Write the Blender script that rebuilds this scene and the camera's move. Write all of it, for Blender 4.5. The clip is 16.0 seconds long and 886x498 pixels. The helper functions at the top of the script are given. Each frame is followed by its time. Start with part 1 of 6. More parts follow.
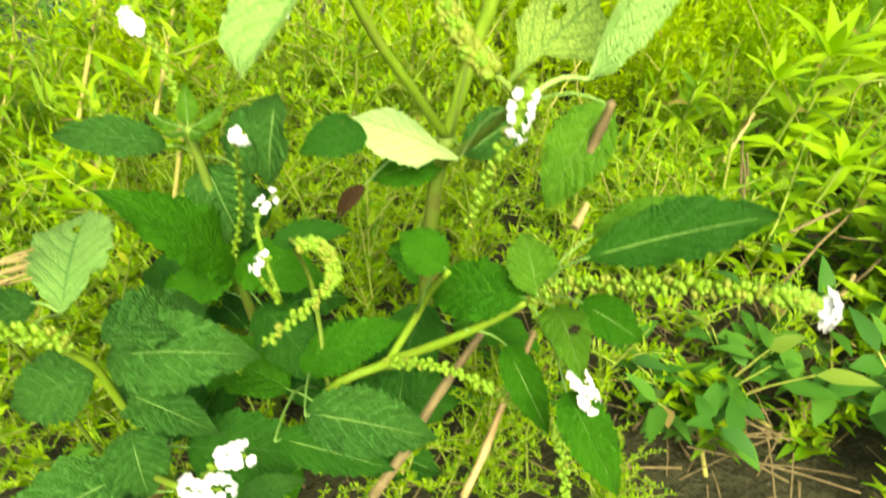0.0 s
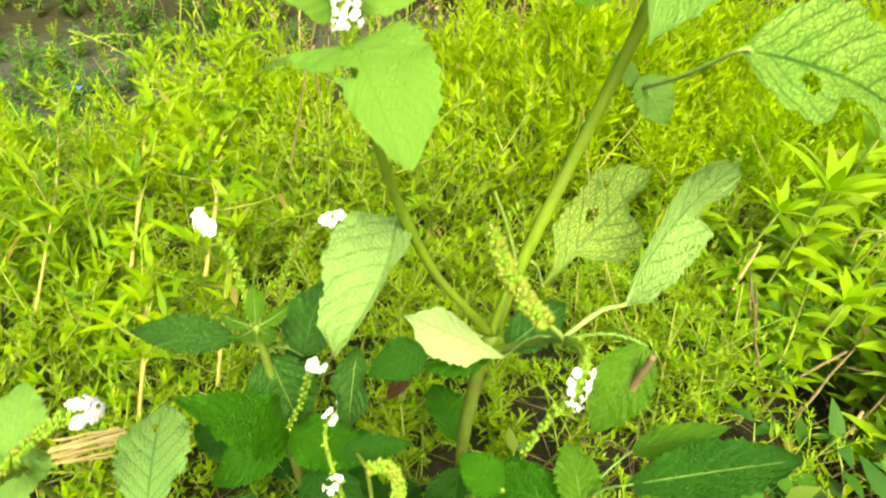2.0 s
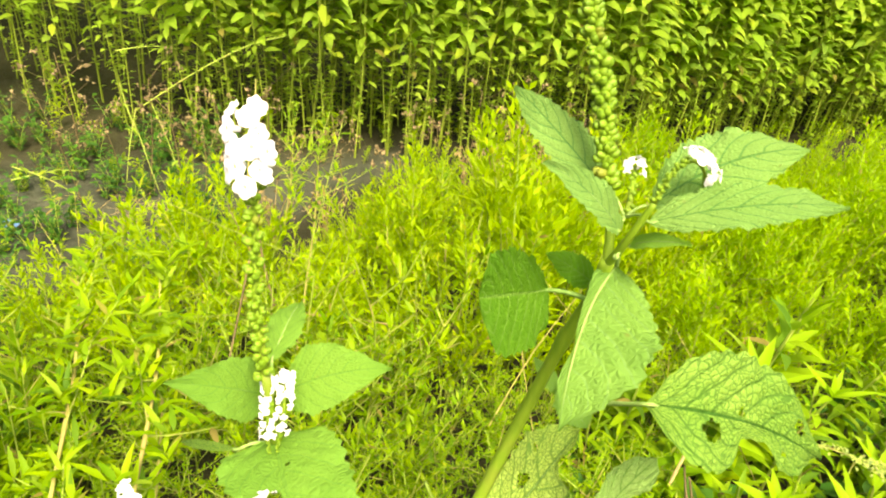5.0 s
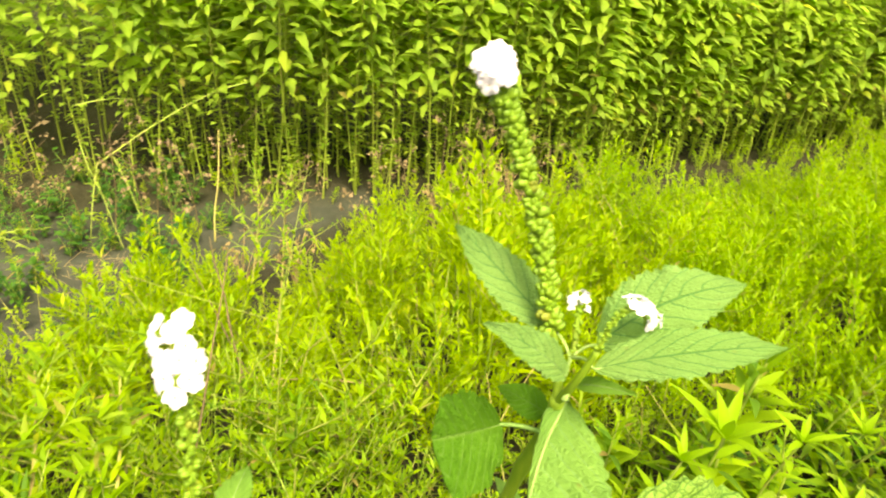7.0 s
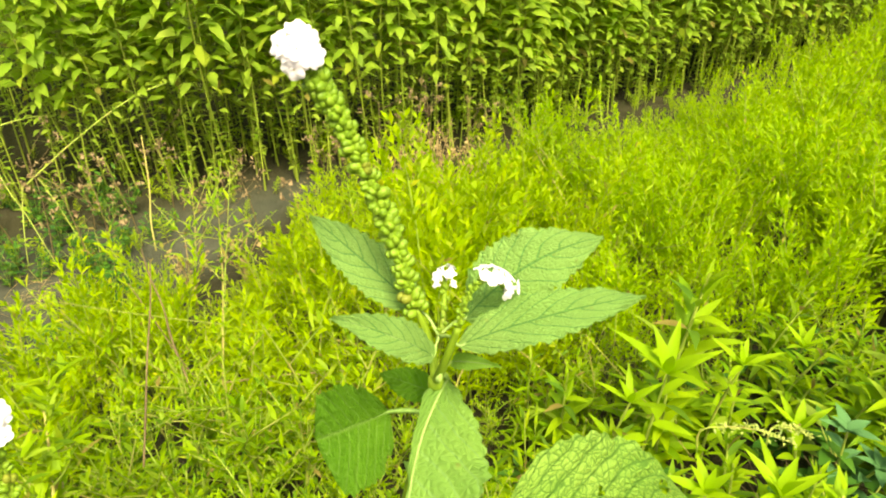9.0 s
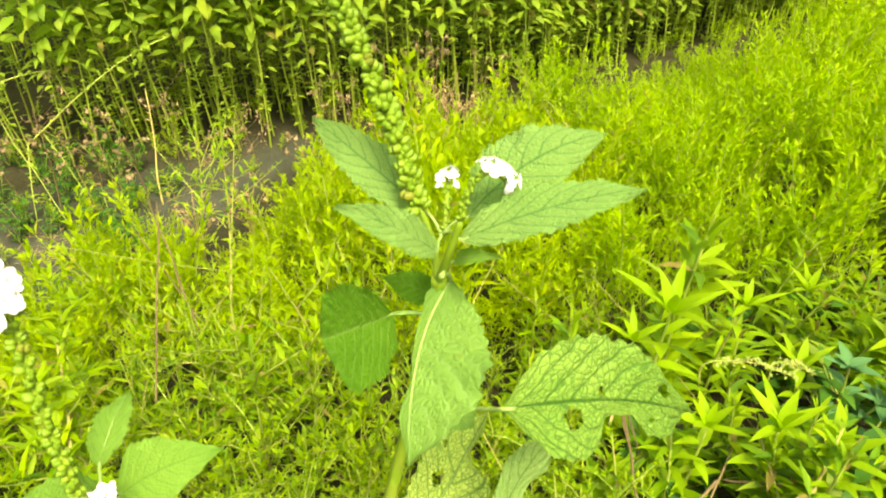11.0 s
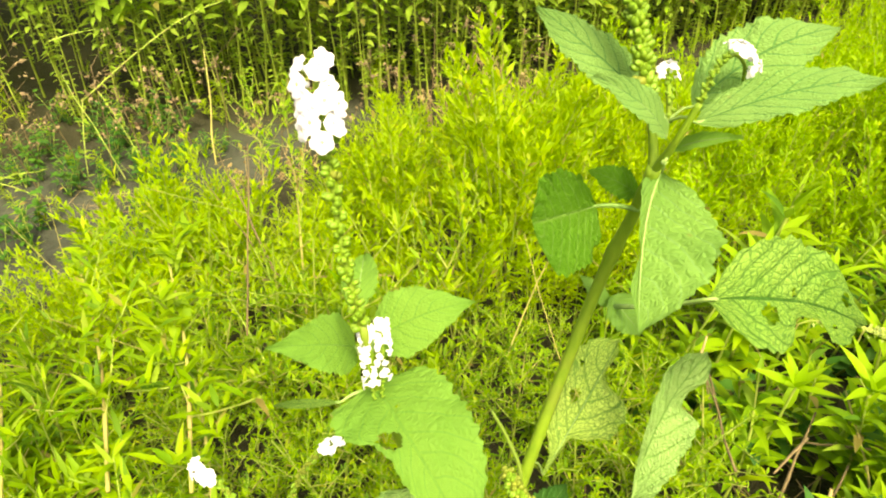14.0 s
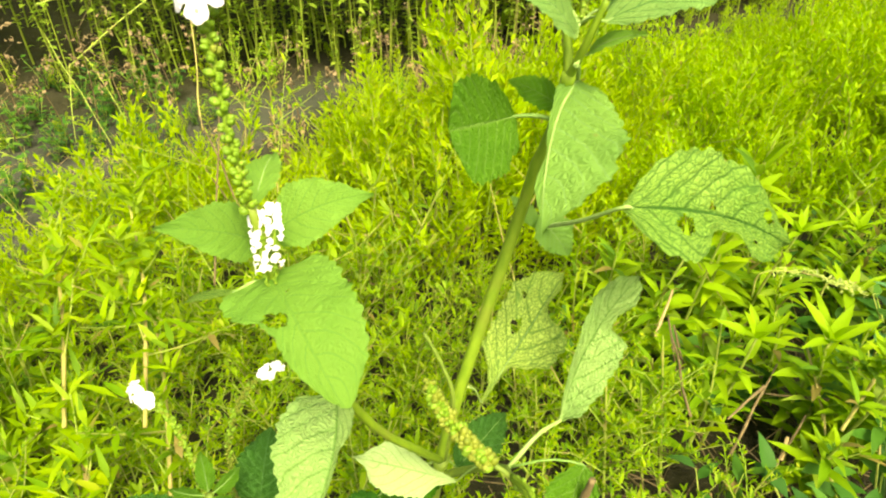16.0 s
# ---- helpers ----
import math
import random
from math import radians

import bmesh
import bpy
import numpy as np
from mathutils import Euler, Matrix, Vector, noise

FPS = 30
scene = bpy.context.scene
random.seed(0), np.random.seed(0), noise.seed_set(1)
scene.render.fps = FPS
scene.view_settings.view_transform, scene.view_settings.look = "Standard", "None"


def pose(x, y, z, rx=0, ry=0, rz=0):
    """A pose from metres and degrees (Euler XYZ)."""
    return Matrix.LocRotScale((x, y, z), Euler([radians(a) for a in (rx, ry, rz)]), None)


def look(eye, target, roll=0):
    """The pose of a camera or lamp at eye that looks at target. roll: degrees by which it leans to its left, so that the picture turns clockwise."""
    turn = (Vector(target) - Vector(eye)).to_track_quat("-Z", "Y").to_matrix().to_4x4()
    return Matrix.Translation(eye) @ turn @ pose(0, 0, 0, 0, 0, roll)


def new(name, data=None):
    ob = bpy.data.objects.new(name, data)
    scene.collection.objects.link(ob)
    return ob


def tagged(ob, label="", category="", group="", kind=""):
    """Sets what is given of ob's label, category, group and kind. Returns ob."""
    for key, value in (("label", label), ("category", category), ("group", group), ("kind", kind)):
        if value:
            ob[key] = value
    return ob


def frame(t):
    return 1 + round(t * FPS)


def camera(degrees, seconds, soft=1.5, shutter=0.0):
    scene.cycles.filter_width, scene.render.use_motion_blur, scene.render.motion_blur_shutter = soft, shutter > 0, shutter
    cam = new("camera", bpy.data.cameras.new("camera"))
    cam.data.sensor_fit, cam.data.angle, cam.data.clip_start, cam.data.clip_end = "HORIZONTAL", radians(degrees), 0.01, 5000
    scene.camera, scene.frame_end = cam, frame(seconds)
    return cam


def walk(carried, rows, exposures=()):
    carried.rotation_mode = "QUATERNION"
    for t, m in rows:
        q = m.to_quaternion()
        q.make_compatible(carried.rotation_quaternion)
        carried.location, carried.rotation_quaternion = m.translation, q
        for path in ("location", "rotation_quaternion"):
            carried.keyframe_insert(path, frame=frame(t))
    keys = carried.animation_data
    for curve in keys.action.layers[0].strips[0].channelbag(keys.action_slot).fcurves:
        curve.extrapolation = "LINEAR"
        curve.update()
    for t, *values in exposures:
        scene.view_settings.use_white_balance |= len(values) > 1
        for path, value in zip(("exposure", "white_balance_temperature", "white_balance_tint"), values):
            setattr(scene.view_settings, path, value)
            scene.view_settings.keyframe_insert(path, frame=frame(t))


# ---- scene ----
cam = camera(67.3, 16.0, soft=2.0, shutter=0.4)
PATH = [
    (0, (0.028, -0.006, 0.481), (-0.033, 1.382, -0.958), 3.7),
    (0.5, (0.011, 0.005, 0.512), (-0.078, 1.434, -0.885), 3.6),
    (1, (0.0, 0.011, 0.519), (-0.072, 1.436, -0.882), 4.4),
    (1.5, (-0.004, 0.011, 0.533), (-0.088, 1.447, -0.857), 4.4),
    (2, (-0.003, 0.022, 0.554), (-0.07, 1.506, -0.786), 4.0),
    (2.5, (0.004, 0.035, 0.575), (-0.034, 1.557, -0.723), 3.6),
    (3, (0.008, 0.044, 0.59), (0.007, 1.601, -0.666), 5.3),
    (3.5, (0.01, 0.051, 0.594), (0.034, 1.624, -0.64), 4.4),
    (4, (0.006, 0.057, 0.61), (0.058, 1.668, -0.575), 4.6),
    (4.2, (0.001, 0.059, 0.617), (0.056, 1.693, -0.535), 5.1),
    (6.3, (-0.007, 0.078, 0.646), (0.064, 1.807, -0.357), 8.1),
    (6.5, (-0.008, 0.081, 0.653), (0.065, 1.816, -0.339), 8.2),
    (7, (0.004, 0.09, 0.669), (0.129, 1.817, -0.331), 4.8),
    (7.5, (0.021, 0.094, 0.673), (0.217, 1.802, -0.349), 2.1),
    (8, (0.033, 0.095, 0.67), (0.222, 1.775, -0.398), 0.3),
    (8.2, (0.038, 0.098, 0.67), (0.242, 1.775, -0.4), -0.4),
    (10.3, (0.046, 0.089, 0.669), (0.27, 1.736, -0.444), -2.3),
    (10.5, (0.045, 0.087, 0.666), (0.256, 1.726, -0.462), -2.4),
    (11, (0.043, 0.083, 0.652), (0.244, 1.694, -0.516), -2.1),
    (11.5, (0.032, 0.081, 0.638), (0.243, 1.673, -0.555), -1.9),
    (12, (0.017, 0.077, 0.636), (0.218, 1.67, -0.556), -1.5),
    (12.5, (0.002, 0.075, 0.632), (0.19, 1.664, -0.567), -0.8),
    (13, (-0.011, 0.072, 0.627), (0.156, 1.66, -0.577), -1.0),
    (13.5, (-0.026, 0.067, 0.625), (0.122, 1.659, -0.577), -0.6),
    (14, (-0.035, 0.062, 0.627), (0.108, 1.657, -0.572), -0.2),
    (14.5, (-0.037, 0.057, 0.617), (0.097, 1.633, -0.607), -0.1),
    (15, (-0.031, 0.051, 0.603), (0.094, 1.595, -0.661), 0.3),
    (15.5, (-0.017, 0.047, 0.6), (0.115, 1.581, -0.676), 0.4),
    (16, (-0.004, 0.042, 0.605), (0.139, 1.597, -0.645), 0.4),
]
walk(cam, [(t, look(eye, target, roll)) for t, eye, target, roll in PATH], [(0.0, 1.24, 7600, -1), (1.5, 1.22, 7700, 1), (3.0, 1.20, 7950, 6), (4.0, 1.26, 8050, 10), (7.0, 1.27, 8100, 13), (8.2, 1.20, 8100, 12), (10.5, 1.04, 8100, 8), (11.2, 1.22, 8150, 11), (14.0, 1.21, 8150, 11), (14.4, 0.88, 8100, 7), (15.6, 0.91, 8100, 7), (16.0, 1.15, 8100, 8)])

# ---- light ----
world = bpy.data.worlds.new("sky")
scene.world = world
world.use_nodes = True
wn = world.node_tree.nodes
sky = wn.new("ShaderNodeTexSky")
sky.sky_type = "NISHITA"
sky.sun_disc = False
sky.sun_elevation, sky.sun_rotation = radians(59), radians(164)
sky.air_density, sky.dust_density, sky.ozone_density = 1.0, 7.0, 1.0
wn["Background"].inputs["Strength"].default_value = 0.15
world.node_tree.links.new(sky.outputs[0], wn["Background"].inputs["Color"])
sun = new("sun", bpy.data.lights.new("sun", "SUN"))
sun.data.energy, sun.data.angle, sun.data.color = 3.6, radians(22), (1.0, 0.95, 0.80)
sun.matrix_world = look((0.5, -1.75, 3.0), (0, 0, 0))


# ---- materials ----
class Nodes:
    """Short hand for a material's node tree."""

    def __init__(self, name):
        self.mat = bpy.data.materials.new(name)
        self.mat.use_nodes = True
        self.tree = self.mat.node_tree
        self.tree.nodes.clear()

    def add(self, kind):
        return self.tree.nodes.new(kind)

    def put(self, socket, value):
        if hasattr(value, "is_output"):
            self.tree.links.new(value, socket)
        else:
            socket.default_value = value

    def math(self, op, a, b=0.0, c=0.0):
        n = self.add("ShaderNodeMath")
        n.operation = op
        for s, v in zip(n.inputs, (a, b, c)):
            self.put(s, v)
        return n.outputs[0]

    def ramp(self, x, lo, hi, a=0.0, b=1.0):
        n = self.add("ShaderNodeMapRange")
        n.interpolation_type = "SMOOTHSTEP"
        for s, v in zip(n.inputs, (x, lo, hi, a, b)):
            self.put(s, v)
        return n.outputs[0]

    def mix(self, f, a, b, blend="MIX"):
        n = self.add("ShaderNodeMix")
        n.data_type, n.blend_type = "RGBA", blend
        self.put(n.inputs[0], f)
        self.put(n.inputs[6], a)
        self.put(n.inputs[7], b)
        return n.outputs[2]

    def noise(self, scale, detail=3.0, vec=None, rough=0.55):
        n = self.add("ShaderNodeTexNoise")
        n.inputs["Scale"].default_value, n.inputs["Detail"].default_value = scale, detail
        n.inputs["Roughness"].default_value = rough
        if vec is not None:
            self.put(n.inputs["Vector"], vec)
        return n.outputs["Fac"]

    def place(self):
        return self.add("ShaderNodeTexCoord").outputs["Object"]

    def bump(self, height, strength, distance):
        n = self.add("ShaderNodeBump")
        n.inputs["Strength"].default_value, n.inputs["Distance"].default_value = strength, distance
        self.put(n.inputs["Height"], height)
        return n.outputs[0]

    def finish(self, color, rough=0.6, normal=None, lets=0.0, spec=0.35, tint=None):
        """A surface; lets: how much light passes to the other side, as in a leaf."""
        p = self.add("ShaderNodeBsdfPrincipled")
        self.put(p.inputs["Base Color"], color)
        self.put(p.inputs["Roughness"], rough)
        p.inputs["Specular IOR Level"].default_value = spec
        if normal is not None:
            self.put(p.inputs["Normal"], normal)
        out = p.outputs[0]
        if lets:
            t = self.add("ShaderNodeBsdfTranslucent")
            self.put(t.inputs["Color"], tint if tint is not None else color)
            if normal is not None:
                self.put(t.inputs["Normal"], normal)
            m = self.add("ShaderNodeMixShader")
            m.inputs[0].default_value = lets
            self.tree.links.new(out, m.inputs[1])
            self.tree.links.new(t.outputs[0], m.inputs[2])
            out = m.outputs[0]
        o = self.add("ShaderNodeOutputMaterial")
        self.tree.links.new(out, o.inputs[0])
        return self.mat


def rgb(r, g, b):
    return (r, g, b, 1.0)


def broad_leaf(name, face, edge, vein, net=0.5, lets=0.35, relief=0.6):
    """A heliotrope leaf: midrib, curved side veins and a fine net, puckered between them."""
    n = Nodes(name)
    uv = n.add("ShaderNodeTexCoord").outputs["UV"]
    s = n.add("ShaderNodeSeparateXYZ")
    n.put(s.inputs[0], uv)
    wob = n.noise(5.0, 2.0, uv)
    u = n.math("ABSOLUTE", n.math("MULTIPLY_ADD", s.outputs[0], 2.0, -1.0))
    v = s.outputs[1]
    rib = n.ramp(u, 0.015, 0.055, 1.0, 0.0)
    phase = n.math("MULTIPLY", n.math("SUBTRACT", v, n.math("MULTIPLY", n.math("POWER", u, 1.25), 0.30)), 7.5)
    phase = n.math("ADD", phase, n.math("MULTIPLY", wob, 0.5))
    phase = n.math("ADD", phase, n.math("MULTIPLY", n.math("GREATER_THAN", s.outputs[0], 0.5), 0.45))
    saw = n.math("ABSOLUTE", n.math("SUBTRACT", n.math("FRACT", phase), 0.5))
    side = n.ramp(saw, 0.02, 0.11, 1.0, 0.0)
    warp = n.noise(7.0, 2.0, uv)
    xyz = n.add("ShaderNodeCombineXYZ")
    n.put(xyz.inputs[0], n.math("ADD", n.math("MULTIPLY", s.outputs[0], 18.0), n.math("MULTIPLY", warp, 2.4)))
    n.put(xyz.inputs[1], n.math("ADD", n.math("MULTIPLY", v, 31.0), n.math("MULTIPLY", wob, 2.4)))
    nets = []
    for scale, wide in ((1.0, 0.11), (2.3, 0.13)):
        vor = n.add("ShaderNodeTexVoronoi")
        vor.feature = "DISTANCE_TO_EDGE"
        vor.inputs["Scale"].default_value = scale
        n.put(vor.inputs["Vector"], xyz.outputs[0])
        nets.append((vor.outputs["Distance"], wide))
    cell = nets[0][0]
    fine = n.math("MAXIMUM", n.ramp(cell, 0.01, nets[0][1], net, 0.0), n.ramp(nets[1][0], 0.0, nets[1][1], net * 0.45, 0.0))
    veins = n.math("MAXIMUM", n.math("MAXIMUM", n.math("MULTIPLY", rib, 1.0), n.math("MULTIPLY", side, 0.85)), fine)
    blot = n.ramp(n.noise(26.0, 4.0, n.place()), 0.35, 0.7)
    oi = n.add("ShaderNodeObjectInfo").outputs["Random"]
    base = n.mix(blot, rgb(*face), rgb(*edge))
    base = n.mix(n.math("MULTIPLY", oi, 0.35), base, rgb(*edge))
    grain = n.noise(900.0, 2.0, n.place())
    base = n.mix(n.math("MULTIPLY", grain, 0.18), base, rgb(*[c * 0.55 for c in face]))
    spots = n.ramp(n.noise(140.0, 2.0, n.place()), 0.72, 0.78)
    base = n.mix(n.math("MULTIPLY", spots, 0.5), base, rgb(0.20, 0.15, 0.05))
    col = n.mix(n.math("MULTIPLY", veins, 0.9), base, rgb(*vein))
    lit = n.mix(n.math("MULTIPLY", veins, 0.85), rgb(*[min(1.0, c * m) for c, m in zip(edge, (1.5, 1.35, 0.7))]), rgb(*[0.5 * f + 0.5 * w for f, w in zip(face, vein)]))
    hump = n.math("ADD", n.math("MULTIPLY", n.ramp(saw, 0.0, 0.5), 0.45), n.ramp(cell, 0.0, 0.35, 0.0, 0.75))
    hump = n.math("SUBTRACT", hump, n.math("MULTIPLY", rib, 0.6))
    nrm = n.bump(hump, relief, 0.0018)
    return n.finish(col, 0.58, nrm, lets, tint=lit, spec=0.09)


def small_leaf(name, a, b, c, lets=0.45, odds=0.75):
    """Weed foliage: each blade takes its own colour between a, b and the yellowed c."""
    n = Nodes(name)
    isl = n.add("ShaderNodeNewGeometry").outputs["Random Per Island"]
    oi = n.add("ShaderNodeObjectInfo").outputs["Random"]
    col = n.mix(isl, rgb(*a), rgb(*b))
    col = n.mix(n.ramp(isl, 0.93, 1.0, 0.0, 0.7), col, rgb(*c))
    col = n.mix(n.math("MULTIPLY", oi, 0.3), col, rgb(*a))
    patch = n.ramp(n.noise(5.0, 2.0, n.place()), 0.35, 0.65)
    col = n.mix(n.math("MULTIPLY", patch, 0.35), col, rgb(*b))
    odd = n.math("FRACT", n.math("MULTIPLY", isl, 17.3))
    col = n.mix(n.ramp(odd, 0.72, 1.0, 0.0, odds), col, rgb(a[0] * 0.55, a[1] * 0.62, a[2] + 0.012))
    col = n.mix(n.ramp(odd, 0.10, 0.0, 0.0, 0.5), col, rgb(b[0] * 1.05, b[1] * 0.98, b[2] + 0.05))
    col = n.mix(n.ramp(n.math("FRACT", n.math("MULTIPLY", isl, 61.7)), 0.98, 0.99, 0.0, 0.8), col, rgb(0.30, 0.20, 0.07))
    grain = n.noise(500.0, 2.0, n.place())
    col = n.mix(n.math("MULTIPLY", grain, 0.2), col, rgb(*[k * 0.5 for k in a]))
    return n.finish(col, 0.5, n.bump(grain, 0.3, 0.0004), lets, spec=0.10)


def stalk(name, a, b, c, scale=60.0, rough=0.6):
    """Stems and sticks: streaks of a and b with patches of c."""
    n = Nodes(name)
    mp = n.add("ShaderNodeMapping")
    mp.inputs["Scale"].default_value = (1.0, 1.0, 0.15)
    n.put(mp.inputs[0], n.place())
    streak = n.noise(scale * 5, 3.0, mp.outputs[0])
    patch = n.ramp(n.noise(scale * 0.6, 3.0, n.place()), 0.5, 0.68)
    isl = n.add("ShaderNodeNewGeometry").outputs["Random Per Island"]
    col = n.mix(n.ramp(streak, 0.3, 0.7), rgb(*a), rgb(*b))
    col = n.mix(n.math("MULTIPLY", patch, 0.7), col, rgb(*c))
    col = n.mix(n.math("MULTIPLY", isl, 0.35), col, rgb(*c))
    return n.finish(col, rough, n.bump(streak, 0.4, 0.0006), spec=0.3)


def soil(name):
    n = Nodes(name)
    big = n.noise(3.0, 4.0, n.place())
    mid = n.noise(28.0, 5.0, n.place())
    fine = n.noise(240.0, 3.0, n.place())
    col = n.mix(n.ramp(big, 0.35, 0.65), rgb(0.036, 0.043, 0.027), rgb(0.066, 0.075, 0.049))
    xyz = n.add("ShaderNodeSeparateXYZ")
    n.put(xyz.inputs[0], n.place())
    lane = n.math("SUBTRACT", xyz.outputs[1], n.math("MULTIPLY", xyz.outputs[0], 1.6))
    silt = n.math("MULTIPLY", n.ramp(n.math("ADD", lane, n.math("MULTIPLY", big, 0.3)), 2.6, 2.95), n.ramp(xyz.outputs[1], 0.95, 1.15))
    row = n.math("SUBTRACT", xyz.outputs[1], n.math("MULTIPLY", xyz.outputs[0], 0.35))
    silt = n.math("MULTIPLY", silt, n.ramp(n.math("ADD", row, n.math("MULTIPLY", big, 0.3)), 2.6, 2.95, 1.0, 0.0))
    # soil under the weeds and jute: their shade is put into its darker colour
    shaded_soil = n.mix(mid, rgb(0.017, 0.019, 0.007), rgb(0.044, 0.042, 0.017))
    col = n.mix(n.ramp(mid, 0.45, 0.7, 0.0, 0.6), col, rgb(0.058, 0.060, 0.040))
    col = n.mix(silt, shaded_soil, col)
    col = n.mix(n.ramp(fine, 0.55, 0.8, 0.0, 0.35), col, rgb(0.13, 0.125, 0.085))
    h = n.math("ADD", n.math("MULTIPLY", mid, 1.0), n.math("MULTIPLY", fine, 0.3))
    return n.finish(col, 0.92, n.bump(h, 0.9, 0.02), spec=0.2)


def petal(name):
    n = Nodes(name)
    g = n.noise(700.0, 2.0, n.place())
    col = n.mix(n.math("MULTIPLY", g, 0.25), rgb(0.86, 0.86, 0.86), rgb(0.74, 0.72, 0.82))
    return n.finish(col, 0.6, n.bump(g, 0.2, 0.0003), 0.3, spec=0.25)


LEAF_TOP = broad_leaf("leaf_face", (0.125, 0.275, 0.050), (0.175, 0.345, 0.062), (0.19, 0.36, 0.085), 0.25, 0.42, 0.45)
LEAF_CROWN = broad_leaf("leaf_crown_pale", (0.165, 0.325, 0.080), (0.215, 0.385, 0.098), (0.075, 0.215, 0.045), 0.22, 0.42, 0.5)
# pale underside lightened further: the strong light on it is put into the colour
LEAF_CREAM_LIT = broad_leaf("leaf_cream_underside_lit", (0.35, 0.51, 0.19), (0.42, 0.57, 0.23), (0.22, 0.38, 0.09), 0.3, 0.28, 0.5)
# dark green for lower leaves, with the upper plant's shade put into the colour
LEAF_SHADED = broad_leaf("leaf_green_shaded", (0.010, 0.062, 0.004), (0.021, 0.096, 0.006), (0.034, 0.110, 0.015), 0.20, 0.30, 0.5)
LEAF_UNDER = broad_leaf("leaf_underside", (0.155, 0.31, 0.045), (0.22, 0.385, 0.065), (0.018, 0.085, 0.010), 0.80, 0.30, 0.6)
LEAF_PALE = broad_leaf("leaf_pale_underside", (0.220, 0.385, 0.105), (0.275, 0.435, 0.13), (0.11, 0.245, 0.04), 0.5, 0.26, 0.7)
LEAF_BACK = broad_leaf("leaf_dull_green", (0.058, 0.185, 0.010), (0.092, 0.245, 0.015), (0.15, 0.30, 0.045), 0.25, 0.48, 0.6)
LEAF_DEAD = broad_leaf("leaf_dead_brown", (0.085, 0.042, 0.022), (0.13, 0.075, 0.035), (0.06, 0.03, 0.015), 0.4, 0.2, 0.9)
# netted underside, paler than leaf_underside: its backlight is put into the colour
LEAF_NET_LIT = broad_leaf("leaf_netted_underside_lit", (0.31, 0.47, 0.085), (0.40, 0.55, 0.115), (0.032, 0.135, 0.014), 0.88, 0.34, 0.7)
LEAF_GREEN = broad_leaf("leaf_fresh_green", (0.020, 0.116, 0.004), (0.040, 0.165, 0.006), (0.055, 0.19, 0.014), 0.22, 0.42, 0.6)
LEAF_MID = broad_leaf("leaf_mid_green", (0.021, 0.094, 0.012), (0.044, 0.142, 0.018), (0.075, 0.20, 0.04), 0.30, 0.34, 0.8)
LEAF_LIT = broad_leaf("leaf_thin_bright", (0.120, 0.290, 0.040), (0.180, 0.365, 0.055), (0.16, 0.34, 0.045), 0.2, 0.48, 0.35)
STEM = stalk("plant_stem", (0.115, 0.225, 0.008), (0.165, 0.285, 0.014), (0.14, 0.19, 0.02))
# darker copy of plant_stem, with the shade low down put into its colour
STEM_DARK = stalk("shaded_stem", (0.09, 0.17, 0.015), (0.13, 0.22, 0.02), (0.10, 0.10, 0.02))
POD = stalk("seed_pod_skin", (0.070, 0.170, 0.005), (0.130, 0.255, 0.010), (0.165, 0.245, 0.022), 200.0, 0.55)
POD_DRY = stalk("seed_pod_browning", (0.105, 0.165, 0.008), (0.170, 0.220, 0.016), (0.125, 0.130, 0.022), 200.0, 0.6)
PETAL = petal("white_petal")
EYE_YELLOW = stalk("flower_eye", (0.66, 0.60, 0.20), (0.74, 0.70, 0.30), (0.60, 0.55, 0.20), 400.0)
WEED_FINE = small_leaf("fine_weed_leaf", (0.100, 0.250, 0.005), (0.285, 0.440, 0.009), (0.50, 0.48, 0.03))
WEED_LANCE = small_leaf("lance_weed_leaf", (0.105, 0.270, 0.009), (0.305, 0.465, 0.012), (0.48, 0.47, 0.03))
WEED_CROWN = small_leaf("crown_weed_leaf", (0.20, 0.42, 0.010), (0.33, 0.53, 0.014), (0.44, 0.52, 0.03), 0.5)
WEED_BLUE = small_leaf("blue_green_leaf", (0.060, 0.190, 0.055), (0.110, 0.270, 0.085), (0.16, 0.30, 0.06), 0.35)
WEED_LOW = small_leaf("low_weed_leaf", (0.035, 0.13, 0.015), (0.085, 0.22, 0.022), (0.25, 0.28, 0.04), 0.35)
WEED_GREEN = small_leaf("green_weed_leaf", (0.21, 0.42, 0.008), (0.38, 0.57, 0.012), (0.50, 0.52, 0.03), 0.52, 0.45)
# brighter copy of the fine weed leaf; light on the slope is in its colour
WEED_FAR_LIT = small_leaf("far_weed_leaf_lit", (0.22, 0.40, 0.008), (0.40, 0.56, 0.012), (0.58, 0.54, 0.04), 0.52, 0.45)
WEED_SEED = small_leaf("weed_seed", (0.36, 0.48, 0.10), (0.50, 0.58, 0.16), (0.55, 0.50, 0.20))
WEED_STEM = stalk("weed_stem", (0.20, 0.34, 0.03), (0.28, 0.40, 0.05), (0.30, 0.24, 0.08))
TAN_STEM = stalk("tan_weed_stem", (0.25, 0.26, 0.05), (0.34, 0.33, 0.08), (0.28, 0.21, 0.07), 50.0)
JUTE_LEAF = small_leaf("jute_leaf", (0.29, 0.50, 0.045), (0.45, 0.62, 0.070), (0.64, 0.57, 0.02), 0.66, 0.55)
JUTE_STEM = stalk("jute_stem", (0.150, 0.240, 0.016), (0.240, 0.330, 0.033), (0.165, 0.165, 0.032), 30.0)
STRAW = stalk("dry_straw", (0.29, 0.23, 0.085), (0.39, 0.32, 0.135), (0.23, 0.15, 0.055), 40.0, 0.7)
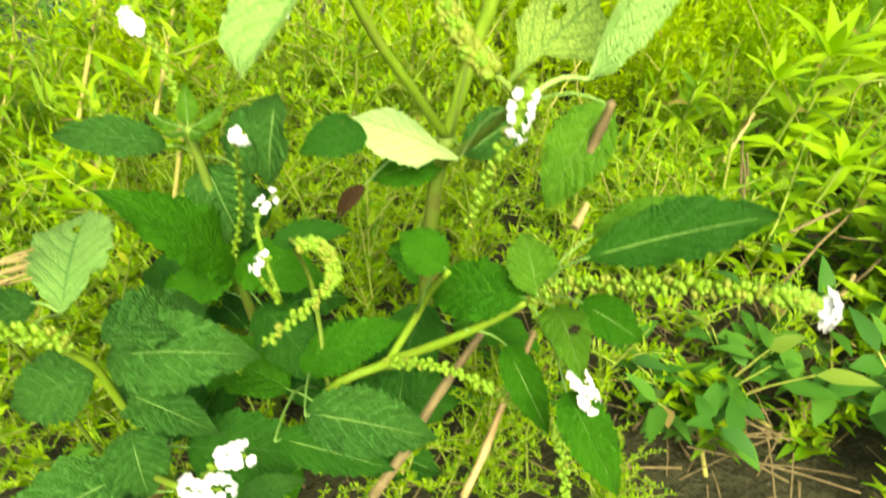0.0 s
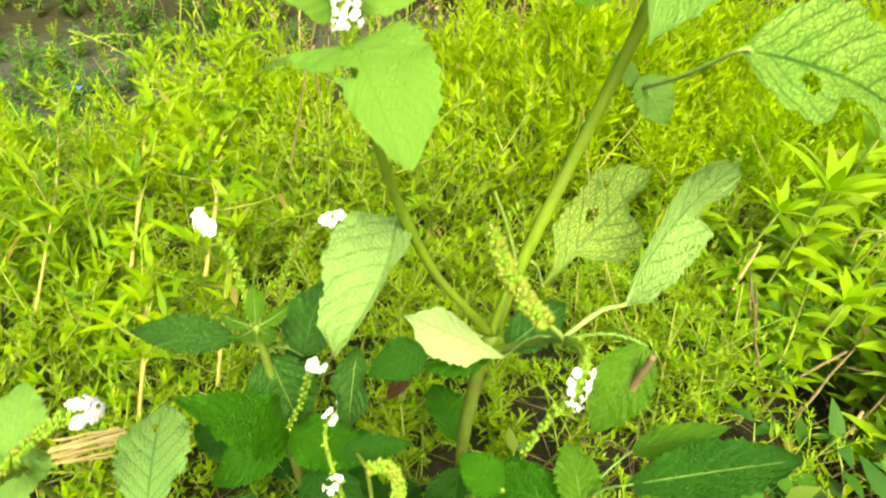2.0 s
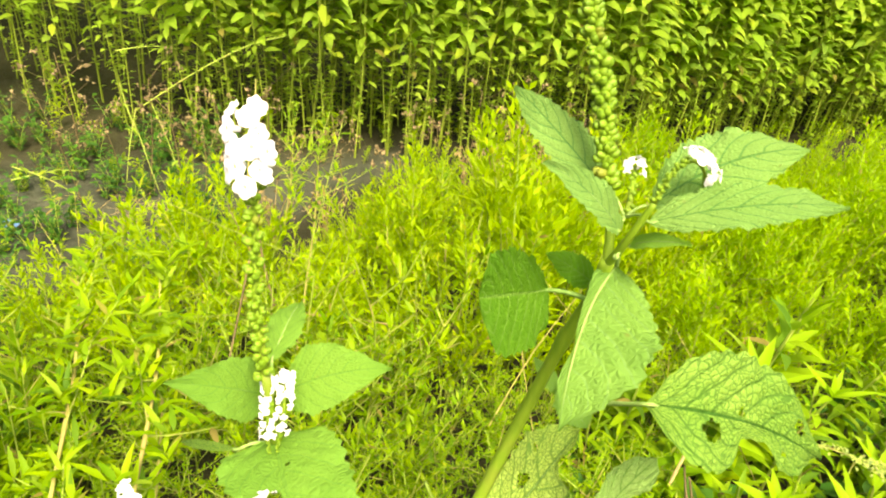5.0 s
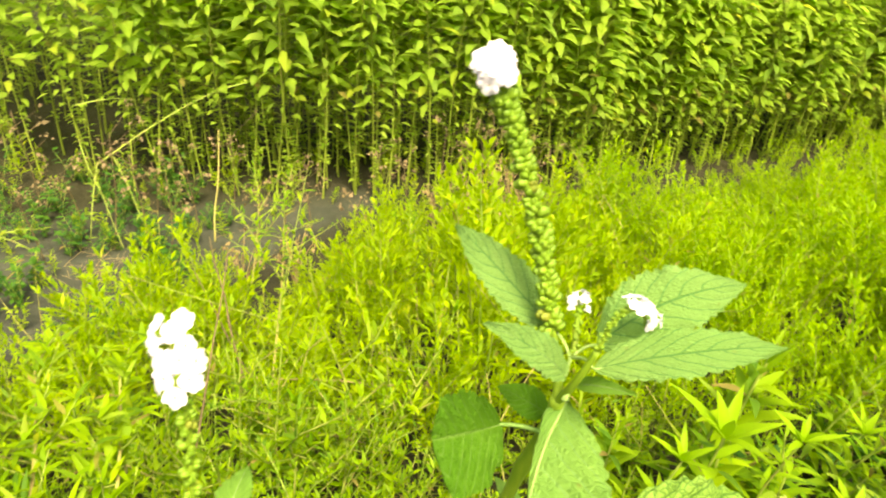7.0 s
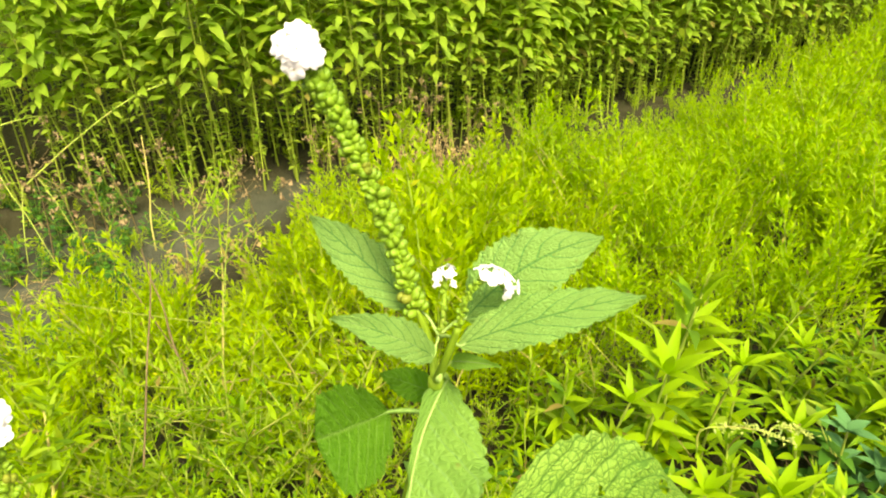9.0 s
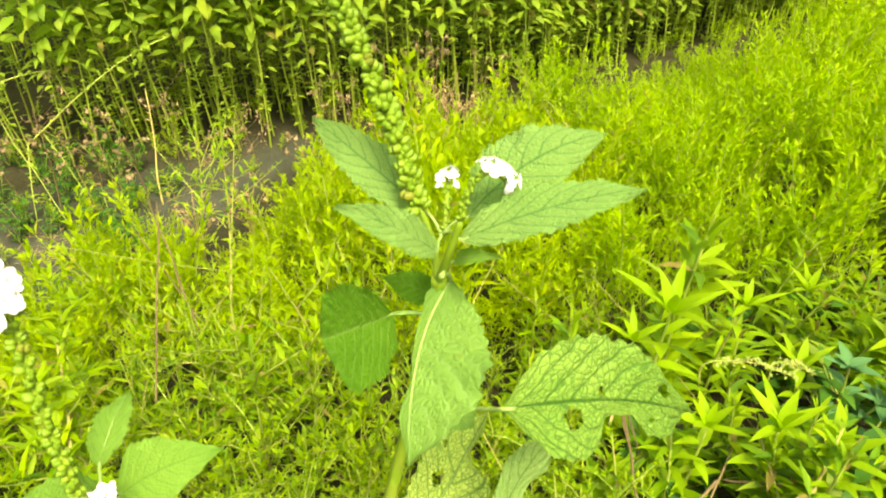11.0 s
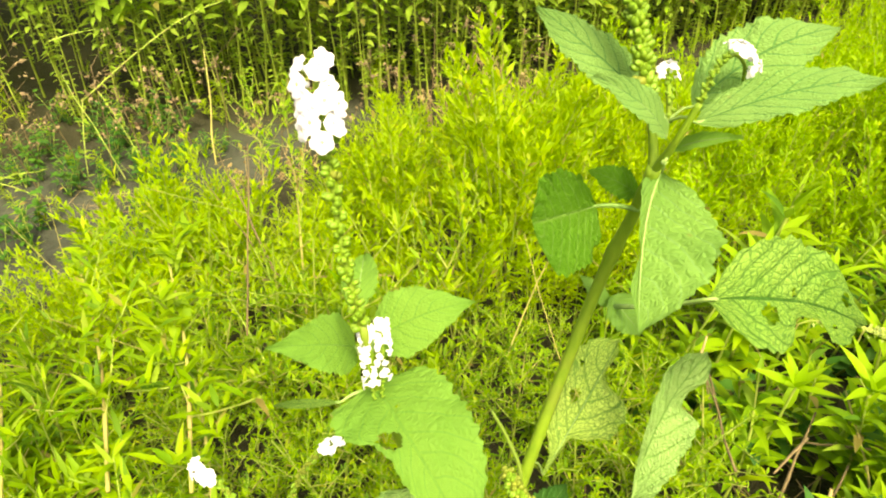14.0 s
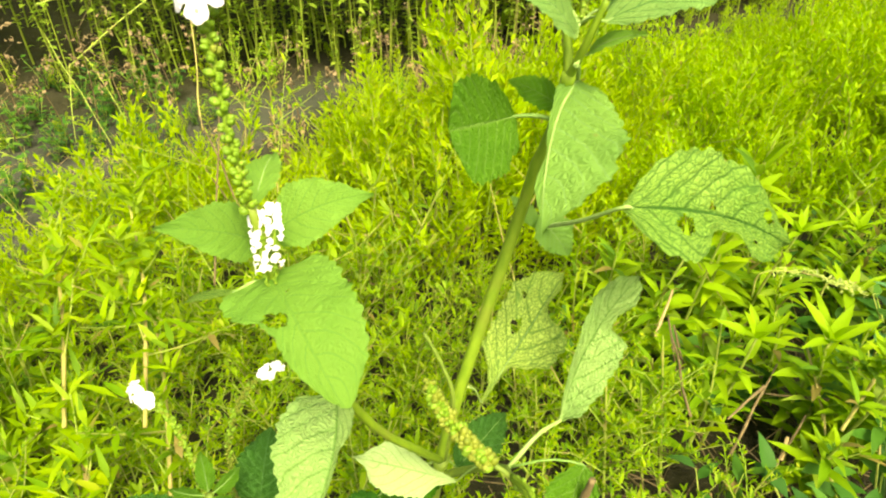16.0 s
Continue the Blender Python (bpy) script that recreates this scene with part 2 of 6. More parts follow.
STICK = stalk("dead_stick", (0.125, 0.095, 0.038), (0.185, 0.145, 0.060), (0.070, 0.050, 0.020), 40.0, 0.75)
DRY = stalk("dry_seed_head", (0.18, 0.135, 0.060), (0.31, 0.25, 0.12), (0.10, 0.062, 0.028), 80.0, 0.8)
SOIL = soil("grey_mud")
SCRAP = stalk("blue_plastic", (0.03, 0.18, 0.52), (0.08, 0.28, 0.62), (0.28, 0.42, 0.58), 90.0, 0.4)


# ---- mesh helpers ----
def mesh_object(name, verts, faces, mats, midx=None, uvs=None, smooth=True):
    me = bpy.data.meshes.new(name)
    me.from_pydata([tuple(v) for v in verts], [], [tuple(f) for f in faces])
    for m in (mats if isinstance(mats, (list, tuple)) else [mats]):
        me.materials.append(m)
    if midx is not None:
        me.polygons.foreach_set("material_index", np.array(midx, dtype=np.int32))
    if smooth:
        me.polygons.foreach_set("use_smooth", np.ones(len(me.polygons), dtype=bool))
    if uvs is not None:
        lay = me.uv_layers.new(name="UVMap")
        idx = np.zeros(len(me.loops), dtype=np.int32)
        me.loops.foreach_get("vertex_index", idx)
        lay.data.foreach_set("uv", np.array(uvs, dtype=np.float32)[idx].ravel())
    me.update()
    return me


def part(name, me, parent, label="", m=None):
    ob = new(name, me)
    ob.parent = parent
    if m is not None:
        ob.matrix_basis = m
    return tagged(ob, label)


def thing(name, at, label, category, group=""):
    e = new(name)
    e.empty_display_size = 0.02
    e.location = at
    return tagged(e, label, category, group)


def spline(points, n):
    """Points along a smooth line through the given ones."""
    p = [Vector(q) for q in points]
    if len(p) == 2:
        return [p[0].lerp(p[1], i / n) for i in range(n + 1)]
    p = [p[0] * 2 - p[1]] + p + [p[-1] * 2 - p[-2]]
    seg = len(p) - 3
    out = []
    for i in range(n + 1):
        x = i / n * seg
        k = min(int(x), seg - 1)
        t = x - k
        a, b, c, d = p[k:k + 4]
        out.append(0.5 * ((2 * b) + (c - a) * t + (2 * a - 5 * b + 4 * c - d) * t * t + (3 * b - a - 3 * c + d) * t ** 3))
    return out


def tube_data(points, r0, r1, n=12, sides=7, swell=()):
    """Vertices and faces of a tapering stem along a line."""
    line = spline(points, n)
    verts, faces = [], []
    ref = Vector((0.3, 1, 0.2)).normalized()
    for i, c in enumerate(line):
        d = (line[min(i + 1, n)] - line[max(i - 1, 0)]).normalized()
        a = d.cross(ref)
        a = a.normalized() if a.length > 1e-6 else Vector((1, 0, 0))
        b = d.cross(a)
        r = r0 + (r1 - r0) * i / n
        for w in swell:
            r *= 1 + 0.35 * math.exp(-((i / n - w) / 0.03) ** 2)
        for k in range(sides):
            t = 2 * math.pi * k / sides
            verts.append(c + (a * math.cos(t) + b * math.sin(t)) * r)
        if i:
            o = (i - 1) * sides
            for k in range(sides):
                k2 = (k + 1) % sides
                faces.append((o + k, o + k2, o + sides + k2, o + sides + k))
    faces.append(tuple(range(sides))[::-1])
    faces.append(tuple(len(verts) - sides + k for k in range(sides)))
    return verts, faces


def stem(name, parent, points, r0, r1, mat, n=14, sides=8, swell=(), label=""):
    o = parent.location if parent.parent is None else parent.parent.location
    v, f = tube_data([Vector(p) - o for p in points], r0, r1, n, sides, swell)
    return part(name, mesh_object(name, v, f, mat), parent, label)


# ---- the ground ----
def ground_z(x, y):
    """A bank that falls from the path to the level field."""
    q = y - 0.27 * x
    q = min(max(q, -0.6), 4.0)
    z = 0.10 - 0.30 * q
    flat = -0.52
    k = 0.12
    h = max(k - abs(z - flat), 0) / k
    return max(z, flat) + h * h * k * 0.25


def build_ground():
    xs = np.unique(np.concatenate([np.linspace(-60, -3, 14), np.linspace(-3, 4, 110), np.linspace(4, 60, 14)]))
    ys = np.unique(np.concatenate([np.linspace(-40, -0.6, 12), np.linspace(-0.6, 4, 90), np.linspace(4, 90, 16)]))
    verts = []
    for y in ys:
        for x in xs:
            z = ground_z(x, y)
            lump = noise.noise(Vector((x * 7, y * 7, 0))) * 0.012 + noise.noise(Vector((x * 23, y * 23, 3))) * 0.006
            verts.append((x, y, z + lump))
    w = len(xs)
    faces = [(j * w + i, j * w + i + 1, (j + 1) * w + i + 1, (j + 1) * w + i) for j in range(len(ys) - 1) for i in range(w - 1)]
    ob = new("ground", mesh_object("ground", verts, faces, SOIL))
    tagged(ob, "grey-brown muddy earth bank sloping to a level field", "ground", kind="structure")


build_ground()


# ---- leaves and spikes of the heliotrope plants ----
def rim_at(own, v):
    """The breadth of a half at v, eased from one given place to the next."""
    for (a, p), (b, q) in zip(own, own[1:]):
        if v <= b:
            t = max(0.0, (v - a) / (b - a))
            return p + (q - p) * (0.5 * t + 0.5 * t * t * (3 - 2 * t))
    return own[-1][1]


def blade(name, base, tip, side, width, mat, arch=0.10, fold=0.18, curl=0.0, holes=(), bites=(), seed=0, wide=0.40, nu=14, nv=40, low_side=None, high_side=None, bow=0.0):
    """One leaf: an egg-shaped blade with a toothed, waved rim, folded along its midrib. low_side and high_side: where a half
    has been eaten or grown askew, its breadth in parts of the width at some places along the midrib; bow: the midrib's bend."""
    rnd = random.Random(seed)
    base, tip, side = Vector(base), Vector(tip), Vector(side).normalized()
    along = tip - base
    length = along.length
    along.normalize()
    side = (side - along * side.dot(along)).normalized()
    up = side.cross(along)
    p1, p2, p3 = rnd.uniform(0, 6.3), rnd.uniform(0, 6.3), rnd.uniform(0, 6.3)
    verts, uvs, faces = [], [], []
    e1 = 1.15
    e0 = e1 * wide / (1 - wide)
    peak = wide ** e0 * (1 - wide) ** e1
    teeth = rnd.randint(13, 17)
    for j in range(nv + 1):
        v = j / nv
        hw = 0.5 * width * (max(v, 1e-4) ** e0 * max(1 - v, 1e-4) ** e1 / peak) ** 0.82
        hw = max(hw, 0.0006)
        for i in range(nu + 1):
            u = 2 * i / nu - 1
            rim = abs(u) ** 6
            deep = 1.5 if low_side else 3.0
            tooth = 1 + rim * deep * (0.026 * math.sin(v * teeth * 6.28 + (0 if u > 0 else 2)) + 0.014 * math.sin(v * 41 + p1))
            for bu, bv, br in bites:
                d = math.hypot((u - bu) * 0.6, v - bv)
                if u * bu > 0 and d < br:
                    tooth *= 0.45 + 0.55 * d / br
            own = high_side if u > 0 else low_side
            half = hw
            if own:
                half = max(width * rim_at(own, v), 0.0004)
            x = u * half * tooth + bow * length * 4 * v * (1 - v)
            wave = rim ** 0.5 * (0.026 if low_side else 0.044) * width * (math.sin(v * 17 + p2 + (1.7 if u > 0 else 0)) + 0.6 * math.sin(v * 31 + p3))
            quilt = 0.018 * width * math.sin(8.5 * 6.28 * (v - 0.26 * abs(u) ** 1.25)) * abs(u) * (1 - rim)
            z = arch * length * 4 * v * (1 - v) + fold * abs(u) * half + wave * min(1.0, half / (0.2 * width))  + quilt - curl * length * v ** 2.5
            z += 0.03 * length * math.sin(u * 1.6 + p1) * v
            y = v * length * (1 - 0.25 * curl * v)
            verts.append(base + along * y + side * x + up * z)
            uvs.append((u * 0.5 + 0.5, v))
    w = nu + 1
    for j in range(nv):
        for i in range(nu):
            u, v = 2 * (i + 0.5) / nu - 1, (j + 0.5) / nv
            if any(((u - hu) / ru) ** 2 + ((v - hv) / rv) ** 2 < 1 for hu, hv, ru, rv in holes):
                continue
            a = j * w + i
            faces.append((a, a + 1, a + w + 1, a + w))
    return mesh_object(name, verts, faces, mat, uvs=uvs), up


leaf_count = [0]


def leaf(plant, base, tip, side, width, mat, node=None, petiole=0.00058, sag=0.15, **kw):
    leaf_count[0] += 1
    o = plant.location
    me, up = blade("leaf", Vector(base) - o, Vector(tip) - o, side, width, mat, seed=leaf_count[0], **kw)
    ob = part("leaf", me, plant)
    # the pale midrib stands out under the blade and runs on as the stalk
    b, t = Vector(base), Vector(tip)
    arch = kw.get("arch", 0.10) * (t - b).length
    curl = kw.get("curl", 0.0) * (t - b).length
    sd = Vector(side) - (t - b) * Vector(side).dot(t - b) / (t - b).length_squared
    sd = sd.normalized() * kw.get("bow", 0.0) * (t - b).length
    run = [b.lerp(t, v) + sd * 4 * v * (1 - v) + up * (arch * 4 * v * (1 - v) - curl * v ** 2.5 - 0.0003) for v in (0.0, 0.25, 0.5, 0.75, 0.9)]
    v, f = tube_data([p - o for p in run], petiole * (0.62 if node is not None else 0.5), petiole * 0.10, 14, 6)
    if node is not None:
        n = Vector(node)
        sv, sf = tube_data([n - o, n.lerp(b, 0.55) + Vector((0, 0, sag * (b - n).length)) - o, b - o, run[1].lerp(b, 0.8) - o], petiole * 1.15, petiole * 0.62, 8, 6)
        f = f + [tuple(k + len(v) for k in q) for q in sf]
        v = v + sv
    part("petiole", mesh_object("petiole", v, f, PETIOLE_DARK if mat in (LEAF_SHADED, LEAF_GREEN, LEAF_MID, LEAF_BACK) else PETIOLE), ob)
    return ob


PETIOLE = stalk("leaf_stalk", (0.21, 0.35, 0.08), (0.28, 0.41, 0.12), (0.18, 0.30, 0.06), 90.0)
PETIOLE_DARK = stalk("green_leaf_stalk", (0.12, 0.24, 0.04), (0.17, 0.31, 0.06), (0.10, 0.20, 0.03), 90.0)


def pod_mesh(mat):
    """A two-lobed ribbed fruit, about 3 mm."""
    verts, faces = [], []
    for sx in (-1, 1):
        o = len(verts)
        rings, sides = 5, 7
        for j in range(rings):
            a = math.pi * j / (rings - 1)
            r = max(math.sin(a), 0.08) ** 0.8 * (1.0 - 0.25 * j / rings)
            for k in range(sides):
                t = 6.283 * k / sides
                verts.append((sx * 0.0006 + 0.00105 * r * math.cos(t), 0.00125 * r * math.sin(t), 0.0013 * (1 - math.cos(a))))
        for j in range(rings - 1):
            for k in range(sides):
                k2 = (k + 1) % sides
                faces.append((o + j * sides + k, o + j * sides + k2, o + (j + 1) * sides + k2, o + (j + 1) * sides + k))
    return mesh_object("pod", verts, faces, mat)


def flower_mesh():
    """A five-lobed white corolla on a short tube with a yellow eye, about 5 mm."""
    verts, faces, mi = [], [], []
    n = 20
    verts.append((0, 0, 0.0026))
    for ring, (r, z) in enumerate(((0.0004, 0.0027), (0.0014, 0.0031), (0.0026, 0.0027))):
        for k in range(n):
            t = 6.283 * k / n
            lobe = 1.0 if ring == 0 else (0.88 + 0.12 * abs(math.cos(2.5 * t)) ** 0.6)
            ripple = 0.0 if ring < 2 else 0.00035 * math.sin(5 * t + 1)
            verts.append((r * lobe * math.cos(t), r * lobe * math.sin(t), z + ripple))
    for k in range(n):
        k2 = (k + 1) % n
        faces.append((0, 1 + k, 1 + k2)), mi.append(1)
        faces.append((1 + k, 1 + n + k, 1 + n + k2, 1 + k2)), mi.append(0)
        faces.append((1 + n + k, 1 + 2 * n + k, 1 + 2 * n + k2, 1 + n + k2)), mi.append(0)
    o = len(verts)
    for z, r in ((0.0, 0.0006), (0.0029, 0.0008)):
        for k in range(6):
            verts.append((r * math.cos(6.283 * k / 6), r * math.sin(6.283 * k / 6), z))
    for k in range(6):
        faces.append((o + k, o + (k + 1) % 6, o + 6 + (k + 1) % 6, o + 6 + k)), mi.append(0)
    return mesh_object("flower", verts, faces, [PETAL, EYE_YELLOW], mi)


POD_MESH, POD_DRY_MESH, FLOWER_MESH = pod_mesh(POD), pod_mesh(POD_DRY), flower_mesh()


def facing(at, way, spin, size):
    return Matrix.Translation(at) @ Vector(way).to_track_quat("Z", "Y").to_matrix().to_4x4() @ pose(0, 0, 0, 0, 0, spin) @ Matrix.Diagonal((size, size, size, 1))


def spike(plant, points, pods=40, flowers=0, flower_from=0.8, size=1.0, faces_to=(0, -0.4, 1), dry=0.0, r=0.0013, head=1.0, flower_to=0.985, seed=0):
    """A flower spike: fruits in two ranks along its upper side, open white flowers and buds at its end."""
    rnd = random.Random(seed + 11)
    o = plant.location
    line = spline([Vector(p) - o for p in points], 60)
    v, f = tube_data([Vector(p) - o for p in points], r, r * 0.55, 18, 6)
    sp = part("flower_spike", mesh_object("flower_spike", v, f, STEM if dry < 0.5 else STEM_DARK), plant, "coiled spike of paired green seed pods")
    toward = Vector(faces_to).normalized()

    def frame_at(x):
        i = min(int(x * 60), 59)
        c = line[i].lerp(line[i + 1], x * 60 - i)
        d = (line[i + 1] - line[i]).normalized()
        a = d.cross(toward)
        a = a.normalized() if a.length > 1e-4 else Vector((1, 0, 0))
        return c, d, a, a.cross(d)

    pods = int(pods * 1.45)
    for k in range(pods):
        x = (k + 0.5) / pods * (flower_from if flowers else 0.98)
        c, d, a, up = frame_at(x)
        sgn = 1 if k % 2 else -1
        out = (a * sgn * (rnd.uniform(0.7, 1.0) if k % 4 < 2 else rnd.uniform(0.1, 0.45)) + up * rnd.uniform(0.3, 0.9) + d * 0.3).normalized()
        s = size * rnd.uniform(0.8, 1.15) * (1.0 if flowers or x < 0.7 else 1.35 - x * 0.6)
        part("pod", POD_DRY_MESH if rnd.random() < dry else POD_MESH, sp, "", facing(c + out * r * 0.5, out, rnd.uniform(0, 180), s))
    for k in range(flowers):
        x = flower_from + (k + 0.5) / flowers * (flower_to - flower_from)
        c, d, a, up = frame_at(x)
        sgn = 1 if k % 2 else -1
        out = (a * sgn * rnd.uniform(0.05, 0.95) + up * rnd.uniform(0.35, 1.0) + d * rnd.uniform(-0.1, 0.3) + d * 1.2 * max(0, x - 0.9) * 10).normalized()
        part("flower", FLOWER_MESH, sp, "small white five-lobed flower", facing(c + out * (r + 0.0012 * head), out, rnd.uniform(0, 72), head * rnd.uniform(0.8, 1.12)))
    for k in range(int((1 - flower_to) * 60)):
        x = flower_to + (1 - flower_to) * k / ((1 - flower_to) * 60)
        c, d, a, up = frame_at(min(x, 0.99))
        out = (a * (1 if k % 2 else -1) * 0.6 + up).normalized()
        part("bud", POD_MESH, sp, "", facing(c, out, 40 * k, size * 0.6))
    return sp


# ---- the heliotrope plants ----
main = thing("heliotrope_plant", (0.020, 0.255, 0.03), "tall forked green heliotrope plant with white flower spikes among weeds", "plant", "heliotrope plants")
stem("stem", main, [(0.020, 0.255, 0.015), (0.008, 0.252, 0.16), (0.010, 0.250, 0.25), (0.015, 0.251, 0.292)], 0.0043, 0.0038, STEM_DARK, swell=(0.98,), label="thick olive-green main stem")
stem("stem", main, [(0.014, 0.251, 0.286), (0.026, 0.262, 0.338), (0.047, 0.280, 0.406), (0.058, 0.284, 0.450), (0.064, 0.281, 0.478), (0.065, 0.275, 0.500)], 0.0034, 0.0023, STEM, 24, 9, (0.62, 0.86, 0.98))
stem("stem", main, [(0.065, 0.275, 0.498), (0.064, 0.281, 0.512), (0.060, 0.284, 0.526)], 0.0020, 0.0013, STEM)
stem("stem", main, [(0.065, 0.275, 0.498), (0.068, 0.268, 0.515), (0.072, 0.266, 0.530)], 0.0018, 0.0012, STEM)
stem("stem", main, [(0.015, 0.251, 0.290), (0.000, 0.236, 0.325), (-0.014, 0.224, 0.356), (-0.026, 0.214, 0.392), (-0.034, 0.203, 0.430), (-0.043, 0.206, 0.465), (-0.046, 0.208, 0.491)], 0.0023, 0.0014, STEM, 24, 8, (0.5, 0.83))
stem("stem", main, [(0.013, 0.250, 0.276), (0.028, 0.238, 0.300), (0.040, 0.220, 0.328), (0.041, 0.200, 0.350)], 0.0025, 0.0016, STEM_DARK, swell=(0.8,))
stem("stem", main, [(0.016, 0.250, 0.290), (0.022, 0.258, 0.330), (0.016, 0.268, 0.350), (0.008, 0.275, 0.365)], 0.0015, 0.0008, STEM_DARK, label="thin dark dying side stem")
leaf(main, (0.062, 0.287, 0.522), (0.025, 0.320, 0.547), (0.740, 0.481, 0.470), 0.018, LEAF_CROWN, (0.067, 0.277, 0.518), wide=0.42, fold=0.1, arch=0.03)
leaf(main, (0.064, 0.269, 0.516), (0.032, 0.262, 0.543), (0.304, 0.778, 0.550), 0.013, LEAF_CROWN, (0.067, 0.277, 0.518))
leaf(main, (0.077, 0.280, 0.522), (0.127, 0.285, 0.547), (0.326, -0.792, -0.516), 0.027, LEAF_CROWN, (0.067, 0.277, 0.518), fold=0.1, bow=-0.06, nu=16, nv=40)
leaf(main, (0.072, 0.265, 0.523), (0.134, 0.262, 0.537), (0.084, -0.842, -0.532), 0.017, LEAF_CROWN, (0.067, 0.277, 0.518), fold=0.25, nu=14, nv=40)
leaf(main, (0.071, 0.275, 0.507), (0.083, 0.253, 0.523), (-0.366, -0.662, -0.655), 0.006, LEAF_LIT, (0.065, 0.268, 0.506))
leaf(main, (0.070, 0.279, 0.495), (0.046, 0.219, 0.468), (-0.918, 0.396, 0.002), 0.052, LEAF_TOP, (0.065, 0.268, 0.506), petiole=0.0010, arch=0.12, nu=24, nv=44, bow=0.05, low_side=((0, 0.02), (0.1, 0.16), (0.3, 0.38), (0.5, 0.5), (0.7, 0.44), (0.87, 0.24), (1, 0)), high_side=((0, 0.02), (0.12, 0.10), (0.3, 0.06), (0.5, 0.035), (0.62, 0.01), (0.8, 0.06), (1, 0)))
leaf(main, (0.047, 0.282, 0.479), (0.019, 0.274, 0.478), (0.10, 0.45, 0.887), 0.043, LEAF_BACK, (0.064, 0.279, 0.478), petiole=0.0010, sag=0.06, fold=0.35, arch=0.02, nu=20, nv=36, low_side=((0, 0.06), (0.1, 0.30), (0.35, 0.47), (0.65, 0.52), (0.86, 0.50), (0.96, 0.26), (1, 0.08)), high_side=((0, 0.02), (0.12, 0.20), (0.3, 0.36), (0.6, 0.46), (0.85, 0.42), (0.95, 0.22), (1, 0.05)))
leaf(main, (0.066, 0.288, 0.480), (0.045, 0.292, 0.490), (0.432, 0.654, 0.621), 0.013, LEAF_BACK, (0.064, 0.279, 0.478))
leaf(main, (0.084, 0.246, 0.457), (0.170, 0.261, 0.421), (-0.131, -0.780, -0.612), 0.047, LEAF_UNDER, (0.064, 0.290, 0.416), petiole=0.0010, sag=-0.03, holes=((0.30, 0.30, 0.20, 0.045), (-0.12, 0.44, 0.06, 0.018), (0.5, 0.74, 0.10, 0.02), (-0.5, 0.80, 0.20, 0.035)), nu=28, nv=56, arch=0.06, bow=-0.04, low_side=((0, 0.02), (0.06, 0.22), (0.2, 0.47), (0.37, 0.54), (0.55, 0.50), (0.72, 0.36), (0.84, 0.20), (0.94, 0.10), (1, 0)), high_side=((0, 0.02), (0.08, 0.20), (0.2, 0.45), (0.36, 0.46), (0.41, 0.34), (0.47, 0.13), (0.6, 0.11), (0.68, 0.27), (0.82, 0.28), (0.95, 0.10), (1, 0)))
leaf(main, (0.040, 0.278, 0.303), (0.099, 0.344, 0.338), (0.772, -0.547, -0.325), 0.041, LEAF_NET_LIT, (0.030, 0.268, 0.330), holes=((-0.35, 0.50, 0.16, 0.05), (-0.6, 0.70, 0.10, 0.02)), nu=26, nv=52, arch=0.05, low_side=((0, 0.02), (0.10, 0.05), (0.18, 0.18), (0.29, 0.44), (0.53, 0.50), (0.7, 0.54), (0.87, 0.37), (1, 0)), high_side=((0, 0.02), (0.26, 0.05), (0.32, 0.32), (0.39, 0.53), (0.53, 0.57), (0.63, 0.48), (0.68, 0.14), (0.74, 0.04), (0.9, 0.08), (1, 0)))
leaf(main, (0.072, 0.238, 0.336), (0.116, 0.282, 0.388), (0.800, -0.551, -0.238), 0.042, LEAF_PALE, (0.043, 0.215, 0.335), petiole=0.0011, arch=0.03, fold=0.25, nu=24, nv=52, bow=-0.07, low_side=((0, 0.01), (0.2, 0.05), (0.43, 0.10), (0.62, 0.18), (0.79, 0.24), (0.93, 0.18), (1, 0.02)), high_side=((0, 0.03), (0.1, 0.24), (0.29, 0.37), (0.5, 0.40), (0.6, 0.37), (0.635, 0.13), (0.72, 0.11), (0.83, 0.20), (0.94, 0.14), (1, 0.02)))
leaf(main, (0.022, 0.240, 0.287), (-0.033, 0.253, 0.297), (0.281, 0.854, 0.438), 0.028, LEAF_CREAM_LIT, (0.043, 0.215, 0.335), arch=0.08, fold=-0.2, nu=18, nv=40, low_side=((0, 0.03), (0.15, 0.15), (0.3, 0.46), (0.6, 0.52), (0.76, 0.40), (0.86, 0.12), (1, 0)), high_side=((0, 0.03), (0.2, 0.10), (0.42, 0.30), (0.68, 0.44), (0.82, 0.26), (0.9, 0.08), (1, 0)))
leaf(main, (-0.031, 0.220, 0.389), (-0.045, 0.164, 0.371), (-0.973, 0.230, 0.030), 0.050, LEAF_PALE, (-0.026, 0.216, 0.389), arch=0.06, curl=0.05, fold=0.2, nu=22, nv=40, bow=-0.10, low_side=((0, 0.01), (0.1, 0.14), (0.25, 0.12), (0.4, 0.03), (1, 0)), high_side=((0, 0.04), (0.1, 0.32), (0.25, 0.46), (0.5, 0.45), (0.7, 0.33), (0.85, 0.26), (1, 0)))
